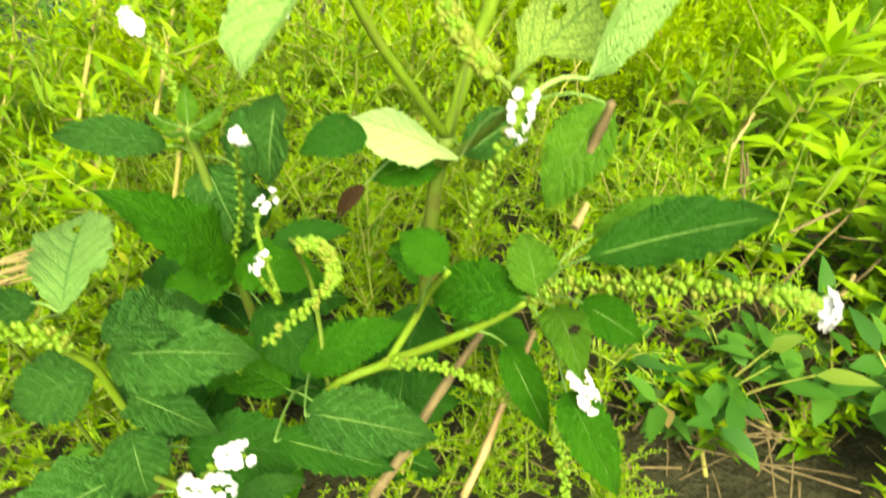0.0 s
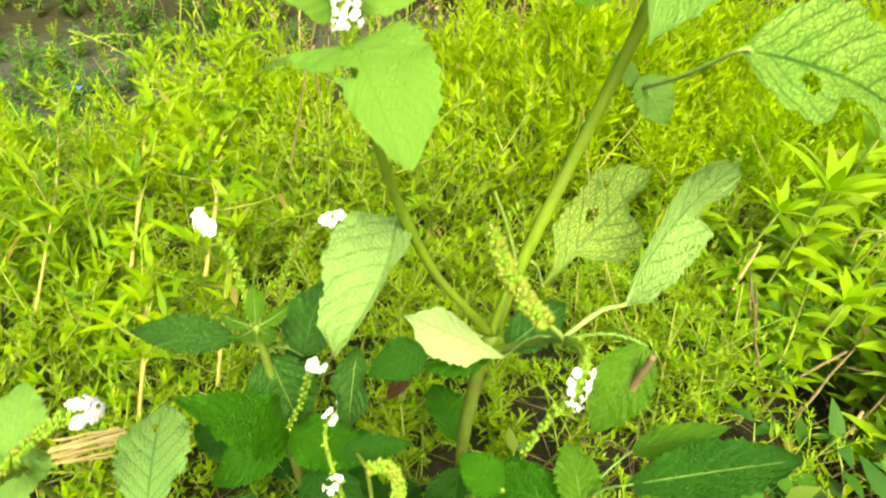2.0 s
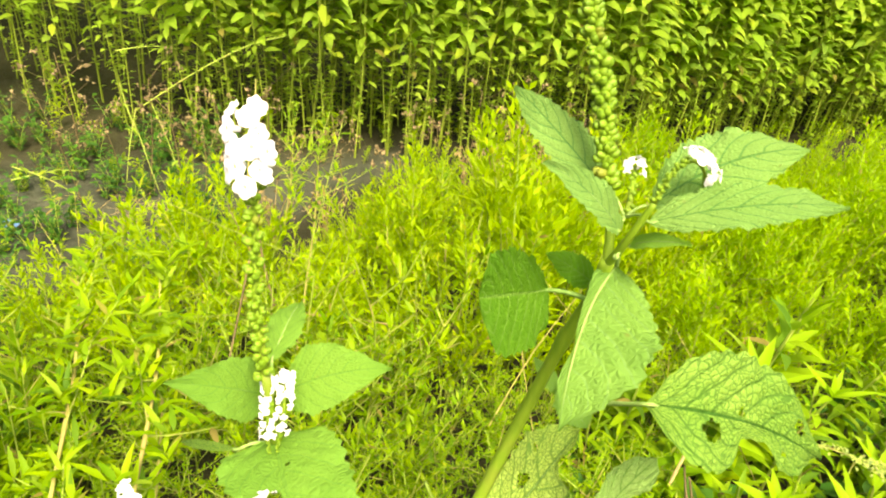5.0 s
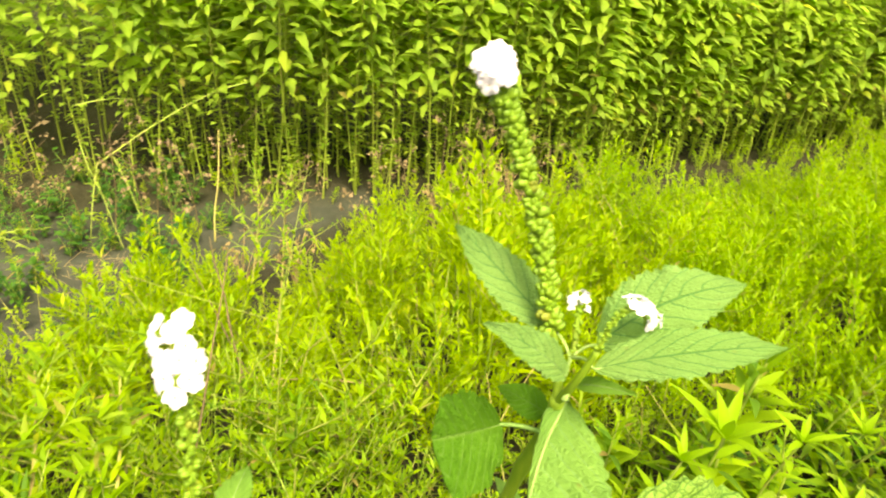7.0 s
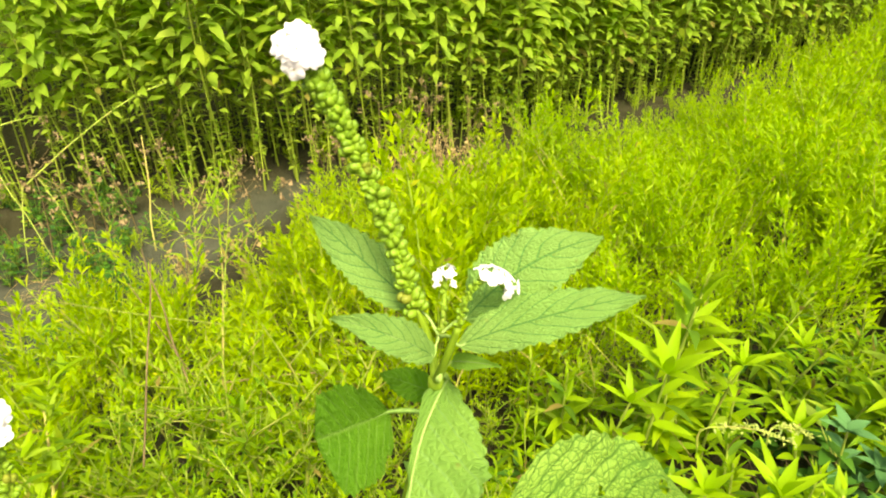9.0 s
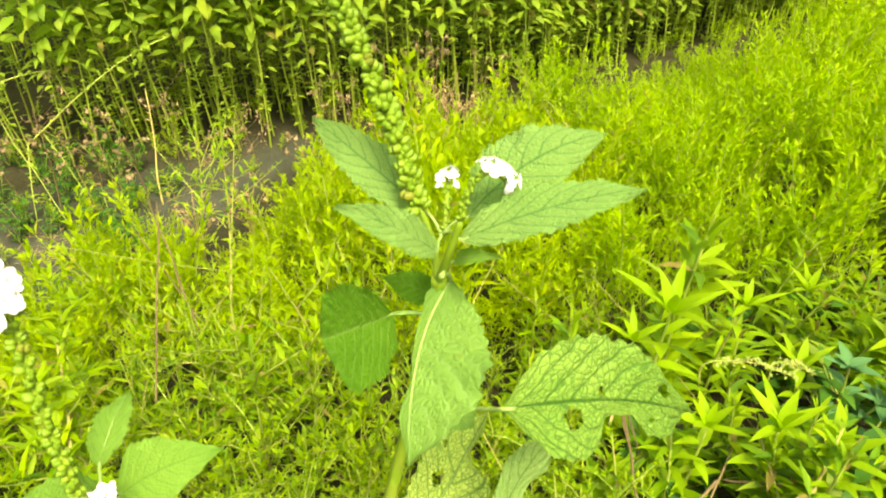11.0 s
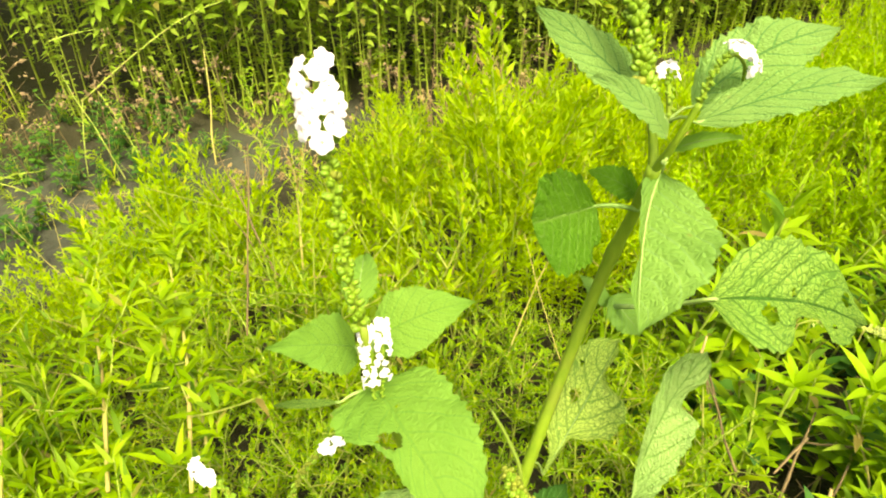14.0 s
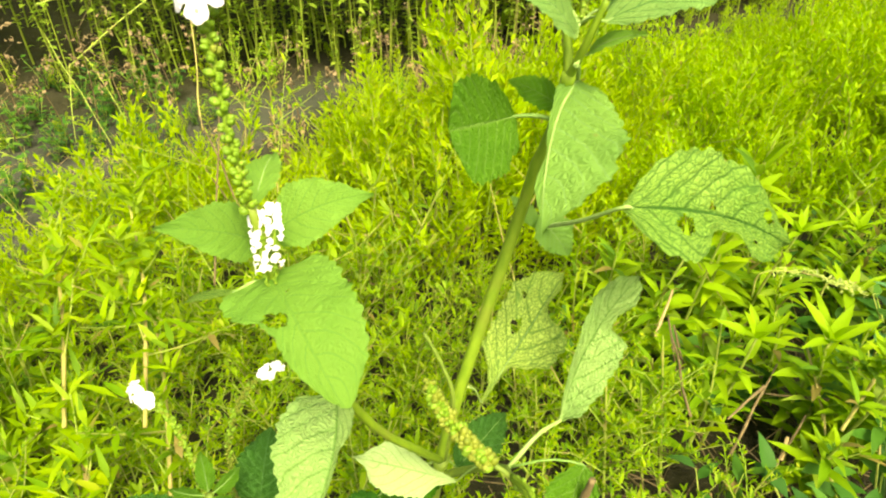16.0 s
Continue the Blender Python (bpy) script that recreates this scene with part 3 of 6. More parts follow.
leaf(main, (-0.044, 0.208, 0.4645), (-0.0205, 0.159, 0.4570), (-0.881, -0.406, -0.244), 0.036, LEAF_LIT, None, holes=((0.52, 0.44, 0.36, 0.058), (-0.15, 0.27, 0.07, 0.012)), nu=26, nv=48, arch=0.14, curl=0.05, low_side=((0, 0.14), (0.1, 0.40), (0.26, 0.51), (0.55, 0.52), (0.7, 0.48), (0.86, 0.36), (0.97, 0.16), (1, 0.05)), high_side=((0, 0.16), (0.07, 0.44), (0.22, 0.49), (0.33, 0.42), (0.43, 0.26), (0.55, 0.21), (0.7, 0.21), (0.82, 0.16), (0.94, 0.08), (1, 0)))
leaf(main, (-0.050, 0.222, 0.468), (-0.074, 0.204, 0.488), (-0.109, 0.806, 0.582), 0.020, LEAF_LIT, (-0.045, 0.208, 0.462), nu=18, nv=40, low_side=((0, 0.06), (0.08, 0.30), (0.28, 0.50), (0.5, 0.46), (0.75, 0.25), (0.9, 0.09), (1, 0)), high_side=((0, 0.06), (0.08, 0.32), (0.28, 0.50), (0.5, 0.45), (0.75, 0.24), (0.9, 0.08), (1, 0)))
leaf(main, (-0.044, 0.220, 0.472), (-0.010, 0.224, 0.483), (0.258, -0.784, -0.565), 0.022, LEAF_LIT, (-0.045, 0.208, 0.462), nu=18, nv=40, bow=-0.04, low_side=((0, 0.06), (0.08, 0.30), (0.28, 0.50), (0.5, 0.46), (0.75, 0.25), (0.9, 0.09), (1, 0)), high_side=((0, 0.06), (0.08, 0.32), (0.28, 0.50), (0.5, 0.45), (0.75, 0.24), (0.9, 0.08), (1, 0)))
leaf(main, (-0.055, 0.205, 0.461), (-0.081, 0.225, 0.439), (-0.006, 0.753, 0.658), 0.003, LEAF_UNDER, (-0.045, 0.208, 0.462))
leaf(main, (0.064, 0.290, 0.416), (0.052, 0.301, 0.427), (0.769, 0.494, 0.405), 0.008, LEAF_TOP, None)
leaf(main, (0.064, 0.290, 0.422), (0.078, 0.280, 0.406), (-0.766, -0.459, -0.450), 0.018, LEAF_TOP, None)
leaf(main, (-0.049, 0.226, 0.480), (-0.046, 0.255, 0.482), (0.992, -0.072, -0.102), 0.012, LEAF_LIT, (-0.045, 0.208, 0.462))
leaf(main, (0.075, 0.207, 0.345), (0.058, 0.185, 0.311), (-0.883, 0.448, 0.141), 0.024, LEAF_BACK, (0.043, 0.215, 0.335), wide=0.4)
leaf(main, (-0.017, 0.216, 0.316), (-0.040, 0.198, 0.316), (-0.545, 0.694, 0.471), 0.019, LEAF_SHADED, None)
leaf(main, (0.016, 0.250, 0.277), (-0.022, 0.249, 0.262), (-0.211, 0.846, 0.489), 0.021, LEAF_GREEN, (0.015, 0.251, 0.292))
leaf(main, (0.024, 0.253, 0.279), (0.055, 0.279, 0.291), (0.682, -0.617, -0.393), 0.024, LEAF_MID, (0.015, 0.251, 0.292))
leaf(main, (-0.025, 0.247, 0.259), (-0.040, 0.233, 0.246), (-0.800, 0.501, 0.330), 0.009, LEAF_DEAD, (0.015, 0.251, 0.292), fold=0.5, curl=0.3)
leaf(main, (-0.041, 0.186, 0.351), (-0.041, 0.164, 0.328), (-1.000, -0.017, 0.005), 0.016, LEAF_MID, None, wide=0.5, bites=((-0.9, 0.4, 0.2), (0.9, 0.65, 0.2)), fold=0.5)
spike(main, [(0.060, 0.284, 0.524), (0.053, 0.292, 0.555), (0.042, 0.299, 0.588), (0.034, 0.301, 0.606), (0.030, 0.300, 0.616)], 54, 26, 0.87, 1.75, (0, -1, 0.5), 0.03, seed=1, head=1.35)
spike(main, [(0.072, 0.266, 0.530), (0.0755, 0.268, 0.540), (0.0815, 0.270, 0.5450), (0.0875, 0.272, 0.5410), (0.0900, 0.274, 0.534)], 12, 15, 0.46, 0.65, (-0.2, -0.4, 1), flower_to=0.84, seed=2, head=0.95, r=0.0010)
spike(main, [(0.068, 0.277, 0.518), (0.071, 0.290, 0.525), (0.073, 0.299, 0.528)], 6, 10, 0.66, 0.7, (0, -0.4, 1), seed=3, head=0.85)
spike(main, [(-0.046, 0.208, 0.489), (-0.050, 0.217, 0.512), (-0.052, 0.227, 0.540), (-0.0535, 0.231, 0.562)], 24, 16, 0.70, 1.1, (0.1, -1, 0.5), 0.05, seed=4, head=1.25)
spike(main, [(-0.043, 0.208, 0.462), (-0.0445, 0.207, 0.478), (-0.0455, 0.211, 0.487), (-0.0452, 0.205, 0.478), (-0.0435, 0.199, 0.464)], 6, 28, 0.3, 0.7, (-0.2, -0.8, 0.6), flower_to=0.88, seed=5, head=0.50, r=0.0006)
spike(main, [(-0.043, 0.208, 0.462), (-0.042, 0.208, 0.480), (-0.041, 0.212, 0.488), (-0.0405, 0.206, 0.480), (-0.042, 0.199, 0.464)], 6, 28, 0.3, 0.7, (0.2, -0.8, 0.6), flower_to=0.88, seed=6, head=0.50, r=0.0006)
spike(main, [(0.041, 0.200, 0.350), (0.043, 0.182, 0.366), (0.041, 0.170, 0.364), (0.034, 0.171, 0.338), (0.028, 0.172, 0.309)], 44, 0, 0.8, 1.0, (0.4, -0.7, 0.3), 0.2, seed=7)
spike(main, [(0.041, 0.200, 0.352), (0.044, 0.182, 0.368), (0.042, 0.171, 0.367), (0.040, 0.166, 0.358)], 4, 9, 0.6, 0.8, (0.2, -0.6, 0.6), seed=8, head=0.85)
spike(main, [(0.033, 0.205, 0.354), (0.026, 0.210, 0.358), (0.015, 0.222, 0.366), (0.007, 0.233, 0.379)], 38, 0, 0.8, 1.75, (-0.1, -0.7, 0.7), 0.6, seed=9, r=0.0015)
stem("stem", main, [(0.041, 0.200, 0.349), (0.038, 0.202, 0.352), (0.033, 0.205, 0.354)], 0.0012, 0.0013, STEM_DARK)

low = thing("heliotrope_plant", (-0.060, 0.200, 0.04), "low sprawling dark green heliotrope plant with curling seed spikes", "plant", "heliotrope plants")
stem("stem", low, [(-0.060, 0.200, 0.03), (-0.050, 0.175, 0.12), (-0.031, 0.166, 0.195), (-0.003, 0.174, 0.212), (0.033, 0.170, 0.248), (0.057, 0.172, 0.271)], 0.0030, 0.0017, STEM, 24, 8, (0.62,))
stem("stem", low, [(-0.003, 0.174, 0.212), (0.009, 0.187, 0.234), (0.016, 0.180, 0.262), (0.023, 0.166, 0.290)], 0.0021, 0.0012, STEM)
leaf(low, (0.072, 0.167, 0.303), (0.134, 0.170, 0.331), (0.212, -0.912, -0.352), 0.023, LEAF_SHADED, (0.057, 0.172, 0.271), wide=0.5, arch=0.06, fold=0.32)
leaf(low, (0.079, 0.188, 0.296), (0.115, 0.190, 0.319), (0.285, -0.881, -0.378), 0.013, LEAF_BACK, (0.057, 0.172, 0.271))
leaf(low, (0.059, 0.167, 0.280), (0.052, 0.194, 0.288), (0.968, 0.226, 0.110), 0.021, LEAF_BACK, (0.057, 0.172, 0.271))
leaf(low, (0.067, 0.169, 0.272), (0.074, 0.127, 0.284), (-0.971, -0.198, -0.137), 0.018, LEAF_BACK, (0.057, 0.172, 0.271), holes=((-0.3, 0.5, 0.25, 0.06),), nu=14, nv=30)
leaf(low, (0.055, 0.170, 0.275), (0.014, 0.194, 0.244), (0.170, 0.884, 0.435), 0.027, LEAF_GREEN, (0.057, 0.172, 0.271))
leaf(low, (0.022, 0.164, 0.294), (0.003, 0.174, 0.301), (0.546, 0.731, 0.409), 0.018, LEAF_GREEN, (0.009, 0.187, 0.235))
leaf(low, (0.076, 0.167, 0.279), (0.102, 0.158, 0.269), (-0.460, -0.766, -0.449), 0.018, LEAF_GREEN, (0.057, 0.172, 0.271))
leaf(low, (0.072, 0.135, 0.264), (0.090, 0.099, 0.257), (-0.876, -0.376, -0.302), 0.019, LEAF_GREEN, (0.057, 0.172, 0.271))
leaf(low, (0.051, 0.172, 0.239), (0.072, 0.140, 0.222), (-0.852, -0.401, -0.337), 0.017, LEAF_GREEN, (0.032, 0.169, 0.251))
leaf(low, (-0.049, 0.177, 0.286), (-0.018, 0.183, 0.291), (0.234, -0.874, -0.425), 0.012, LEAF_SHADED, None)
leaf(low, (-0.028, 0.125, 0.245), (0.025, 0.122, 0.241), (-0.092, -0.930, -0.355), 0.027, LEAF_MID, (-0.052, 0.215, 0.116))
leaf(low, (-0.044, 0.127, 0.218), (0.008, 0.121, 0.212), (-0.147, -0.926, -0.347), 0.019, LEAF_SHADED, (-0.052, 0.215, 0.116))
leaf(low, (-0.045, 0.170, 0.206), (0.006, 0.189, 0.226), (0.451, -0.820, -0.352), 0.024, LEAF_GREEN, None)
spike(low, [(0.057, 0.172, 0.271), (0.068, 0.165, 0.290), (0.098, 0.138, 0.325), (0.122, 0.126, 0.338), (0.130, 0.124, 0.337)], 66, 16, 0.93, 1.22, (0, -0.6, 0.7), 0.2, seed=10, head=1.25)
spike(low, [(-0.003, 0.174, 0.212), (0.021, 0.162, 0.232), (0.053, 0.162, 0.214), (0.078, 0.153, 0.202), (0.086, 0.134, 0.182), (0.087, 0.122, 0.160)], 64, 0, 0.9, 1.2, (0, -0.6, 0.7), 0.15, seed=12)
stem("stem", low, [(-0.031, 0.166, 0.200), (-0.040, 0.190, 0.245), (-0.042, 0.178, 0.285), (-0.035, 0.165, 0.299)], 0.0013, 0.0009, STEM_DARK)
spike(low, [(-0.035, 0.165, 0.299), (-0.026, 0.167, 0.296), (-0.021, 0.163, 0.288), (-0.026, 0.155, 0.281), (-0.046, 0.140, 0.266)], 46, 0, 0.9, 1.25, (0.3, -0.6, 0.6), 0.22, seed=13)
spike(low, [(-0.046, 0.165, 0.262), (-0.050, 0.160, 0.285), (-0.043, 0.158, 0.298)], 4, 7, 0.6, 0.7, seed=14, head=0.7)
spike(low, [(-0.046, 0.165, 0.262), (-0.058, 0.185, 0.285), (-0.053, 0.196, 0.294)], 10, 7, 0.7, 0.7, seed=15, head=0.7)
spike(low, [(0.057, 0.172, 0.270), (0.066, 0.150, 0.272), (0.074, 0.134, 0.274), (0.080, 0.128, 0.268)], 6, 14, 0.6, 0.8, seed=16, head=0.85)

back_left = thing("heliotrope_plant", (-0.100, 0.245, 0.03), "dark green heliotrope plant with broad leaves under the taller one", "plant", "heliotrope plants")
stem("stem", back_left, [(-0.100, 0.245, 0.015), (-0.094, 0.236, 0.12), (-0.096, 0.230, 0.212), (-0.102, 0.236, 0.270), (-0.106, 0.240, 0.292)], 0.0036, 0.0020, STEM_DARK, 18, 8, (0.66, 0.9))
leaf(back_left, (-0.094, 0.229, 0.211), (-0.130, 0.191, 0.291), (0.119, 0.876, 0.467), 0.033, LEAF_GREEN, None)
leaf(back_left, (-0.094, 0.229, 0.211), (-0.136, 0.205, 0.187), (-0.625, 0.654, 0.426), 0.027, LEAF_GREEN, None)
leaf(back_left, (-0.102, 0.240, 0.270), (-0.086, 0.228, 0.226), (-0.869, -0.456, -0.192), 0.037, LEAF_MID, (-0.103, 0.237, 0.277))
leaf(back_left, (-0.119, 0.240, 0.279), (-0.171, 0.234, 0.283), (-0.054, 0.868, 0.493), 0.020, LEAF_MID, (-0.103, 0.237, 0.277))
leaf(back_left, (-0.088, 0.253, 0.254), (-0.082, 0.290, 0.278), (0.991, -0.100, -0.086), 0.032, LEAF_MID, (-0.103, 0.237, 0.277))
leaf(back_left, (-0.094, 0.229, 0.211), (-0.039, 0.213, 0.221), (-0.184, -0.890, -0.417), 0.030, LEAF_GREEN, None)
for k in range(5):
    a = 0.6 + k * 1.257
    leaf(back_left, (-0.106 + 0.003 * math.cos(a), 0.240 + 0.003 * math.sin(a), 0.291), (-0.106 + 0.019 * math.cos(a), 0.240 + 0.019 * math.sin(a), 0.299 + 0.004 * (k % 2)), (-math.sin(a), math.cos(a), 0.1), 0.010, LEAF_BACK, (-0.106, 0.240, 0.289), nu=8, nv=20)
spike(back_left, [(-0.104, 0.237, 0.275), (-0.112, 0.250, 0.290), (-0.130, 0.279, 0.304), (-0.150, 0.292, 0.316)], 40, 18, 0.85, 1.0, (0, -0.6, 0.7), 0.2, seed=17)
spike(back_left, [(-0.096, 0.240, 0.240), (-0.108, 0.280, 0.254), (-0.103, 0.284, 0.285), (-0.090, 0.290, 0.312), (-0.072, 0.298, 0.322)], 44, 14, 0.87, 0.9, (0, -0.6, 0.7), 0.6, seed=18, head=0.85)
spike(back_left, [(-0.096, 0.230, 0.212), (-0.080, 0.220, 0.260), (-0.066, 0.200, 0.315), (-0.060, 0.196, 0.325)], 20, 10, 0.8, 0.8, (0.2, -0.8, 0.4), seed=19, head=0.75)

near_left = thing("heliotrope_plant", (-0.110, 0.140, 0.06), "leafy heliotrope plant with puckered blue-green leaves and white flowers", "plant", "heliotrope plants")
stem("stem", near_left, [(-0.110, 0.140, 0.04), (-0.106, 0.130, 0.15), (-0.108, 0.128, 0.240), (-0.108, 0.126, 0.262), (-0.112, 0.121, 0.280)], 0.0023, 0.0014, STEM, 18, 8, (0.8,))
stem("stem", near_left, [(-0.158, 0.150, 0.050), (-0.156, 0.146, 0.200), (-0.151, 0.136, 0.290), (-0.146, 0.128, 0.340)], 0.0014, 0.0010, STEM_DARK)
stem("stem", near_left, [(-0.106, 0.130, 0.15), (-0.095, 0.112, 0.20), (-0.070, 0.098, 0.225), (-0.060, 0.095, 0.238)], 0.0018, 0.0011, STEM)
leaf(near_left, (-0.130, 0.147, 0.264), (-0.146, 0.207, 0.262), (0.968, 0.249, 0.033), 0.034, LEAF_CROWN, (-0.125, 0.120, 0.280), wide=0.5, holes=((-0.1, 0.72, 0.14, 0.05),), nu=18, nv=34, arch=0.08)
leaf(near_left, (-0.097, 0.124, 0.282), (-0.081, 0.168, 0.252), (0.765, -0.525, -0.373), 0.026, LEAF_MID, None)
leaf(near_left, (-0.106, 0.132, 0.260), (-0.048, 0.140, 0.259), (0.118, -0.902, -0.416), 0.032, LEAF_MID, None, arch=0.16, fold=0.1)
leaf(near_left, (-0.114, 0.136, 0.229), (-0.068, 0.126, 0.218), (-0.266, -0.918, -0.293), 0.021, LEAF_MID, None)
leaf(near_left, (-0.113, 0.129, 0.250), (-0.141, 0.114, 0.245), (-0.478, 0.754, 0.451), 0.029, LEAF_MID, None)
leaf(near_left, (-0.145, 0.128, 0.346), (-0.153, 0.151, 0.355), (0.945, 0.326, 0.011), 0.021, LEAF_TOP, None)
leaf(near_left, (-0.152, 0.140, 0.329), (-0.149, 0.114, 0.330), (-0.993, -0.119, 0.002), 0.022, LEAF_TOP, None)
leaf(near_left, (-0.106, 0.124, 0.217), (-0.095, 0.104, 0.197), (-0.906, -0.418, -0.061), 0.029, LEAF_MID, None)
leaf(near_left, (-0.056, 0.108, 0.200), (-0.029, 0.115, 0.207), (0.312, -0.886, -0.343), 0.012, LEAF_MID, None)
leaf(near_left, (-0.140, 0.149, 0.267), (-0.176, 0.138, 0.256), (-0.382, 0.794, 0.473), 0.019, LEAF_MID, (-0.130, 0.147, 0.264))
spike(near_left, [(-0.108, 0.122, 0.282), (-0.106, 0.118, 0.290), (-0.120, 0.110, 0.304), (-0.138, 0.101, 0.320), (-0.150, 0.098, 0.328)], 48, 0, 0.9, 1.35, (0, -0.6, 0.8), 0.15, seed=20, r=0.0017)
spike(near_left, [(-0.146, 0.128, 0.338), (-0.140, 0.115, 0.356), (-0.128, 0.128, 0.366), (-0.121, 0.139, 0.362)], 30, 14, 0.82, 1.0, (0, -0.6, 0.8), 0.1, seed=21, head=0.95)
spike(near_left, [(-0.066, 0.097, 0.230), (-0.062, 0.092, 0.242), (-0.056, 0.090, 0.246), (-0.051, 0.092, 0.243)], 5, 18, 0.25, 0.8, seed=22)
spike(near_left, [(-0.066, 0.097, 0.230), (-0.055, 0.104, 0.240), (-0.046, 0.106, 0.243)], 5, 10, 0.5, 0.8, seed=23)


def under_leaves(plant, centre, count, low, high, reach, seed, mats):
    """The shaded lower leaves that spread round a stem, one above the other; the dark mats have that shade in their
    colour.
    """
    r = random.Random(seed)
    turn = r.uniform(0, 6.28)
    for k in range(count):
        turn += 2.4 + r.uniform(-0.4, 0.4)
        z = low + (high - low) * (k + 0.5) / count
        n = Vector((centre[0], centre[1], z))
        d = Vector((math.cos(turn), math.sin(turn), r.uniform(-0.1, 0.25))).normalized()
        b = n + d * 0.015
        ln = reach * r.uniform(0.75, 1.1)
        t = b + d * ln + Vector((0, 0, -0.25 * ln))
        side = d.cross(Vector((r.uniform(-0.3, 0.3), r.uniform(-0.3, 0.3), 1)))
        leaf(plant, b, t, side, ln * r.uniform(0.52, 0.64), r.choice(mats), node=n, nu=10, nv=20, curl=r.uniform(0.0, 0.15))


under_leaves(low, (-0.045, 0.180), 6, 0.095, 0.165, 0.068, 3, (LEAF_SHADED, LEAF_GREEN))
under_leaves(back_left, (-0.096, 0.236), 7, 0.11, 0.20, 0.072, 5, (LEAF_SHADED,))
under_leaves(near_left, (-0.107, 0.132), 6, 0.12, 0.19, 0.060, 6, (LEAF_MID, LEAF_SHADED))
under_leaves(main, (0.010, 0.252), 4, 0.12, 0.19, 0.066, 8, (LEAF_SHADED, LEAF_GREEN))


# ---- weeds, jute and grass ----
def strip(out, at, turn, elev, bend, length, width, segs, mi, cup=0.22, roll=0.0):
    """A narrow blade that rises from its base and bends over; two triangles a side and step."""
    verts, tris, mats = out
    c = np.array(at, float)
    h = np.array((math.cos(turn), math.sin(turn), 0.0))
    sd = np.array((-math.sin(turn) * math.cos(roll), math.cos(turn) * math.cos(roll), math.sin(roll)))
    o = len(verts)
    rows = []
    for s in range(segs + 1):
        v = s / segs
        e = elev - bend * v
        d = h * math.cos(e) + np.array((0, 0, 1.0)) * math.sin(e)
        n = np.cross(d, sd)
        n = n * (1 if n[2] > 0 else -1)
        w = 0.5 * width * (math.sin(math.pi * min(1.0, 0.12 + 0.88 * v) ** 0.8) if s < segs else 0)
        if s in (0, segs):
            verts.append(tuple(c))
            rows.append((len(verts) - 1,) * 3)
        else:
            verts.extend((tuple(c - sd * w + n * w * cup), tuple(c), tuple(c + sd * w + n * w * cup)))
            rows.append((len(verts) - 3, len(verts) - 2, len(verts) - 1))
        c = c + d * length / segs
    for (l0, m0, r0), (l1, m1, r1) in zip(rows, rows[1:]):
        for t in ((l0, m0, m1), (l0, m1, l1), (m0, r0, r1), (m0, r1, m1)):
            if len(set(t)) == 3:
                tris.append(t)
                mats.append(mi)


def rod(out, points, r0, r1, mi, n=3, sides=4):
    verts, tris, mats = out
    v, f = tube_data(points, r0, r1, n, sides)
    o = len(verts)
    verts.extend(tuple(p) for p in v)
    for q in f[:-2]:
        tris.extend(((o + q[0], o + q[1], o + q[2]), (o + q[0], o + q[2], o + q[3])))
        mats.extend((mi, mi))


def fine_weed(rnd, height, dense=1.0, segs=3):
    """A bushy weed: thin branches set with many small upright leaves, some ending in a grainy flower spike."""
    out = ([], [], [])
    lean = (rnd.uniform(-0.28, 0.28) * height, rnd.uniform(-0.28, 0.28) * height)
    axis = spline([(0, 0, 0), (lean[0] * 0.3, lean[1] * 0.3, height * 0.5), (lean[0], lean[1], height)], 20)
    rod(out, [axis[0], axis[10], axis[20]], 0.0017, 0.0007, 0, 4)
    arms = [(axis[7:], 1.0)]
    n = int(8 * dense)
    for k in range(n):
        i = 4 + int(k * 14 / n) + rnd.randint(0, 1)
        t, ln = rnd.uniform(0, 6.28), height * rnd.uniform(0.30, 0.52)
        e = rnd.uniform(0.45, 1.05)
        p = axis[min(i, 18)]
        q = p + Vector((math.cos(t) * math.cos(e), math.sin(t) * math.cos(e), math.sin(e))) * ln
        m = p.lerp(q, 0.5) + Vector((math.cos(t), math.sin(t), -0.4)) * ln * 0.1
        rod(out, [p, m, q], 0.0009, 0.0005, 0, 2, 3)
        arms.append((spline([p, m, q], 10), 0.9))
    size = 1.0 / math.sqrt(dense)
    for line, s in arms:
        grainy = rnd.random() < 0.5
        count = int((22 if s == 1.0 else 16) * dense)
        for k in range(count):
            i = int(1 + (len(line) - 2) * (k + rnd.random()) / count)
            p = line[min(i, len(line) - 1)]
            up = k / count
            if grainy and up > 0.45:
                for g in range(3):
                    strip(out, p, rnd.uniform(0, 6.28), rnd.uniform(0.3, 1.2), 0.3, size * rnd.uniform(0.004, 0.007), size * 0.0026, 2, 1)
                continue
            strip(out, p, rnd.uniform(0, 6.28), rnd.uniform(0.15, 0.95) + 0.35 * up, rnd.uniform(0.1, 0.9), size * s * rnd.uniform(0.012, 0.027) * (1.1 - 0.45 * up), size * rnd.uniform(0.0030, 0.0056), segs, 1, roll=rnd.uniform(-0.5, 0.5))
        for g in range(3):
            strip(out, line[-1], rnd.uniform(0, 6.28), rnd.uniform(0.7, 1.3), 0.4, 0.016 * size, 0.0042 * size, segs, 1)
    return out


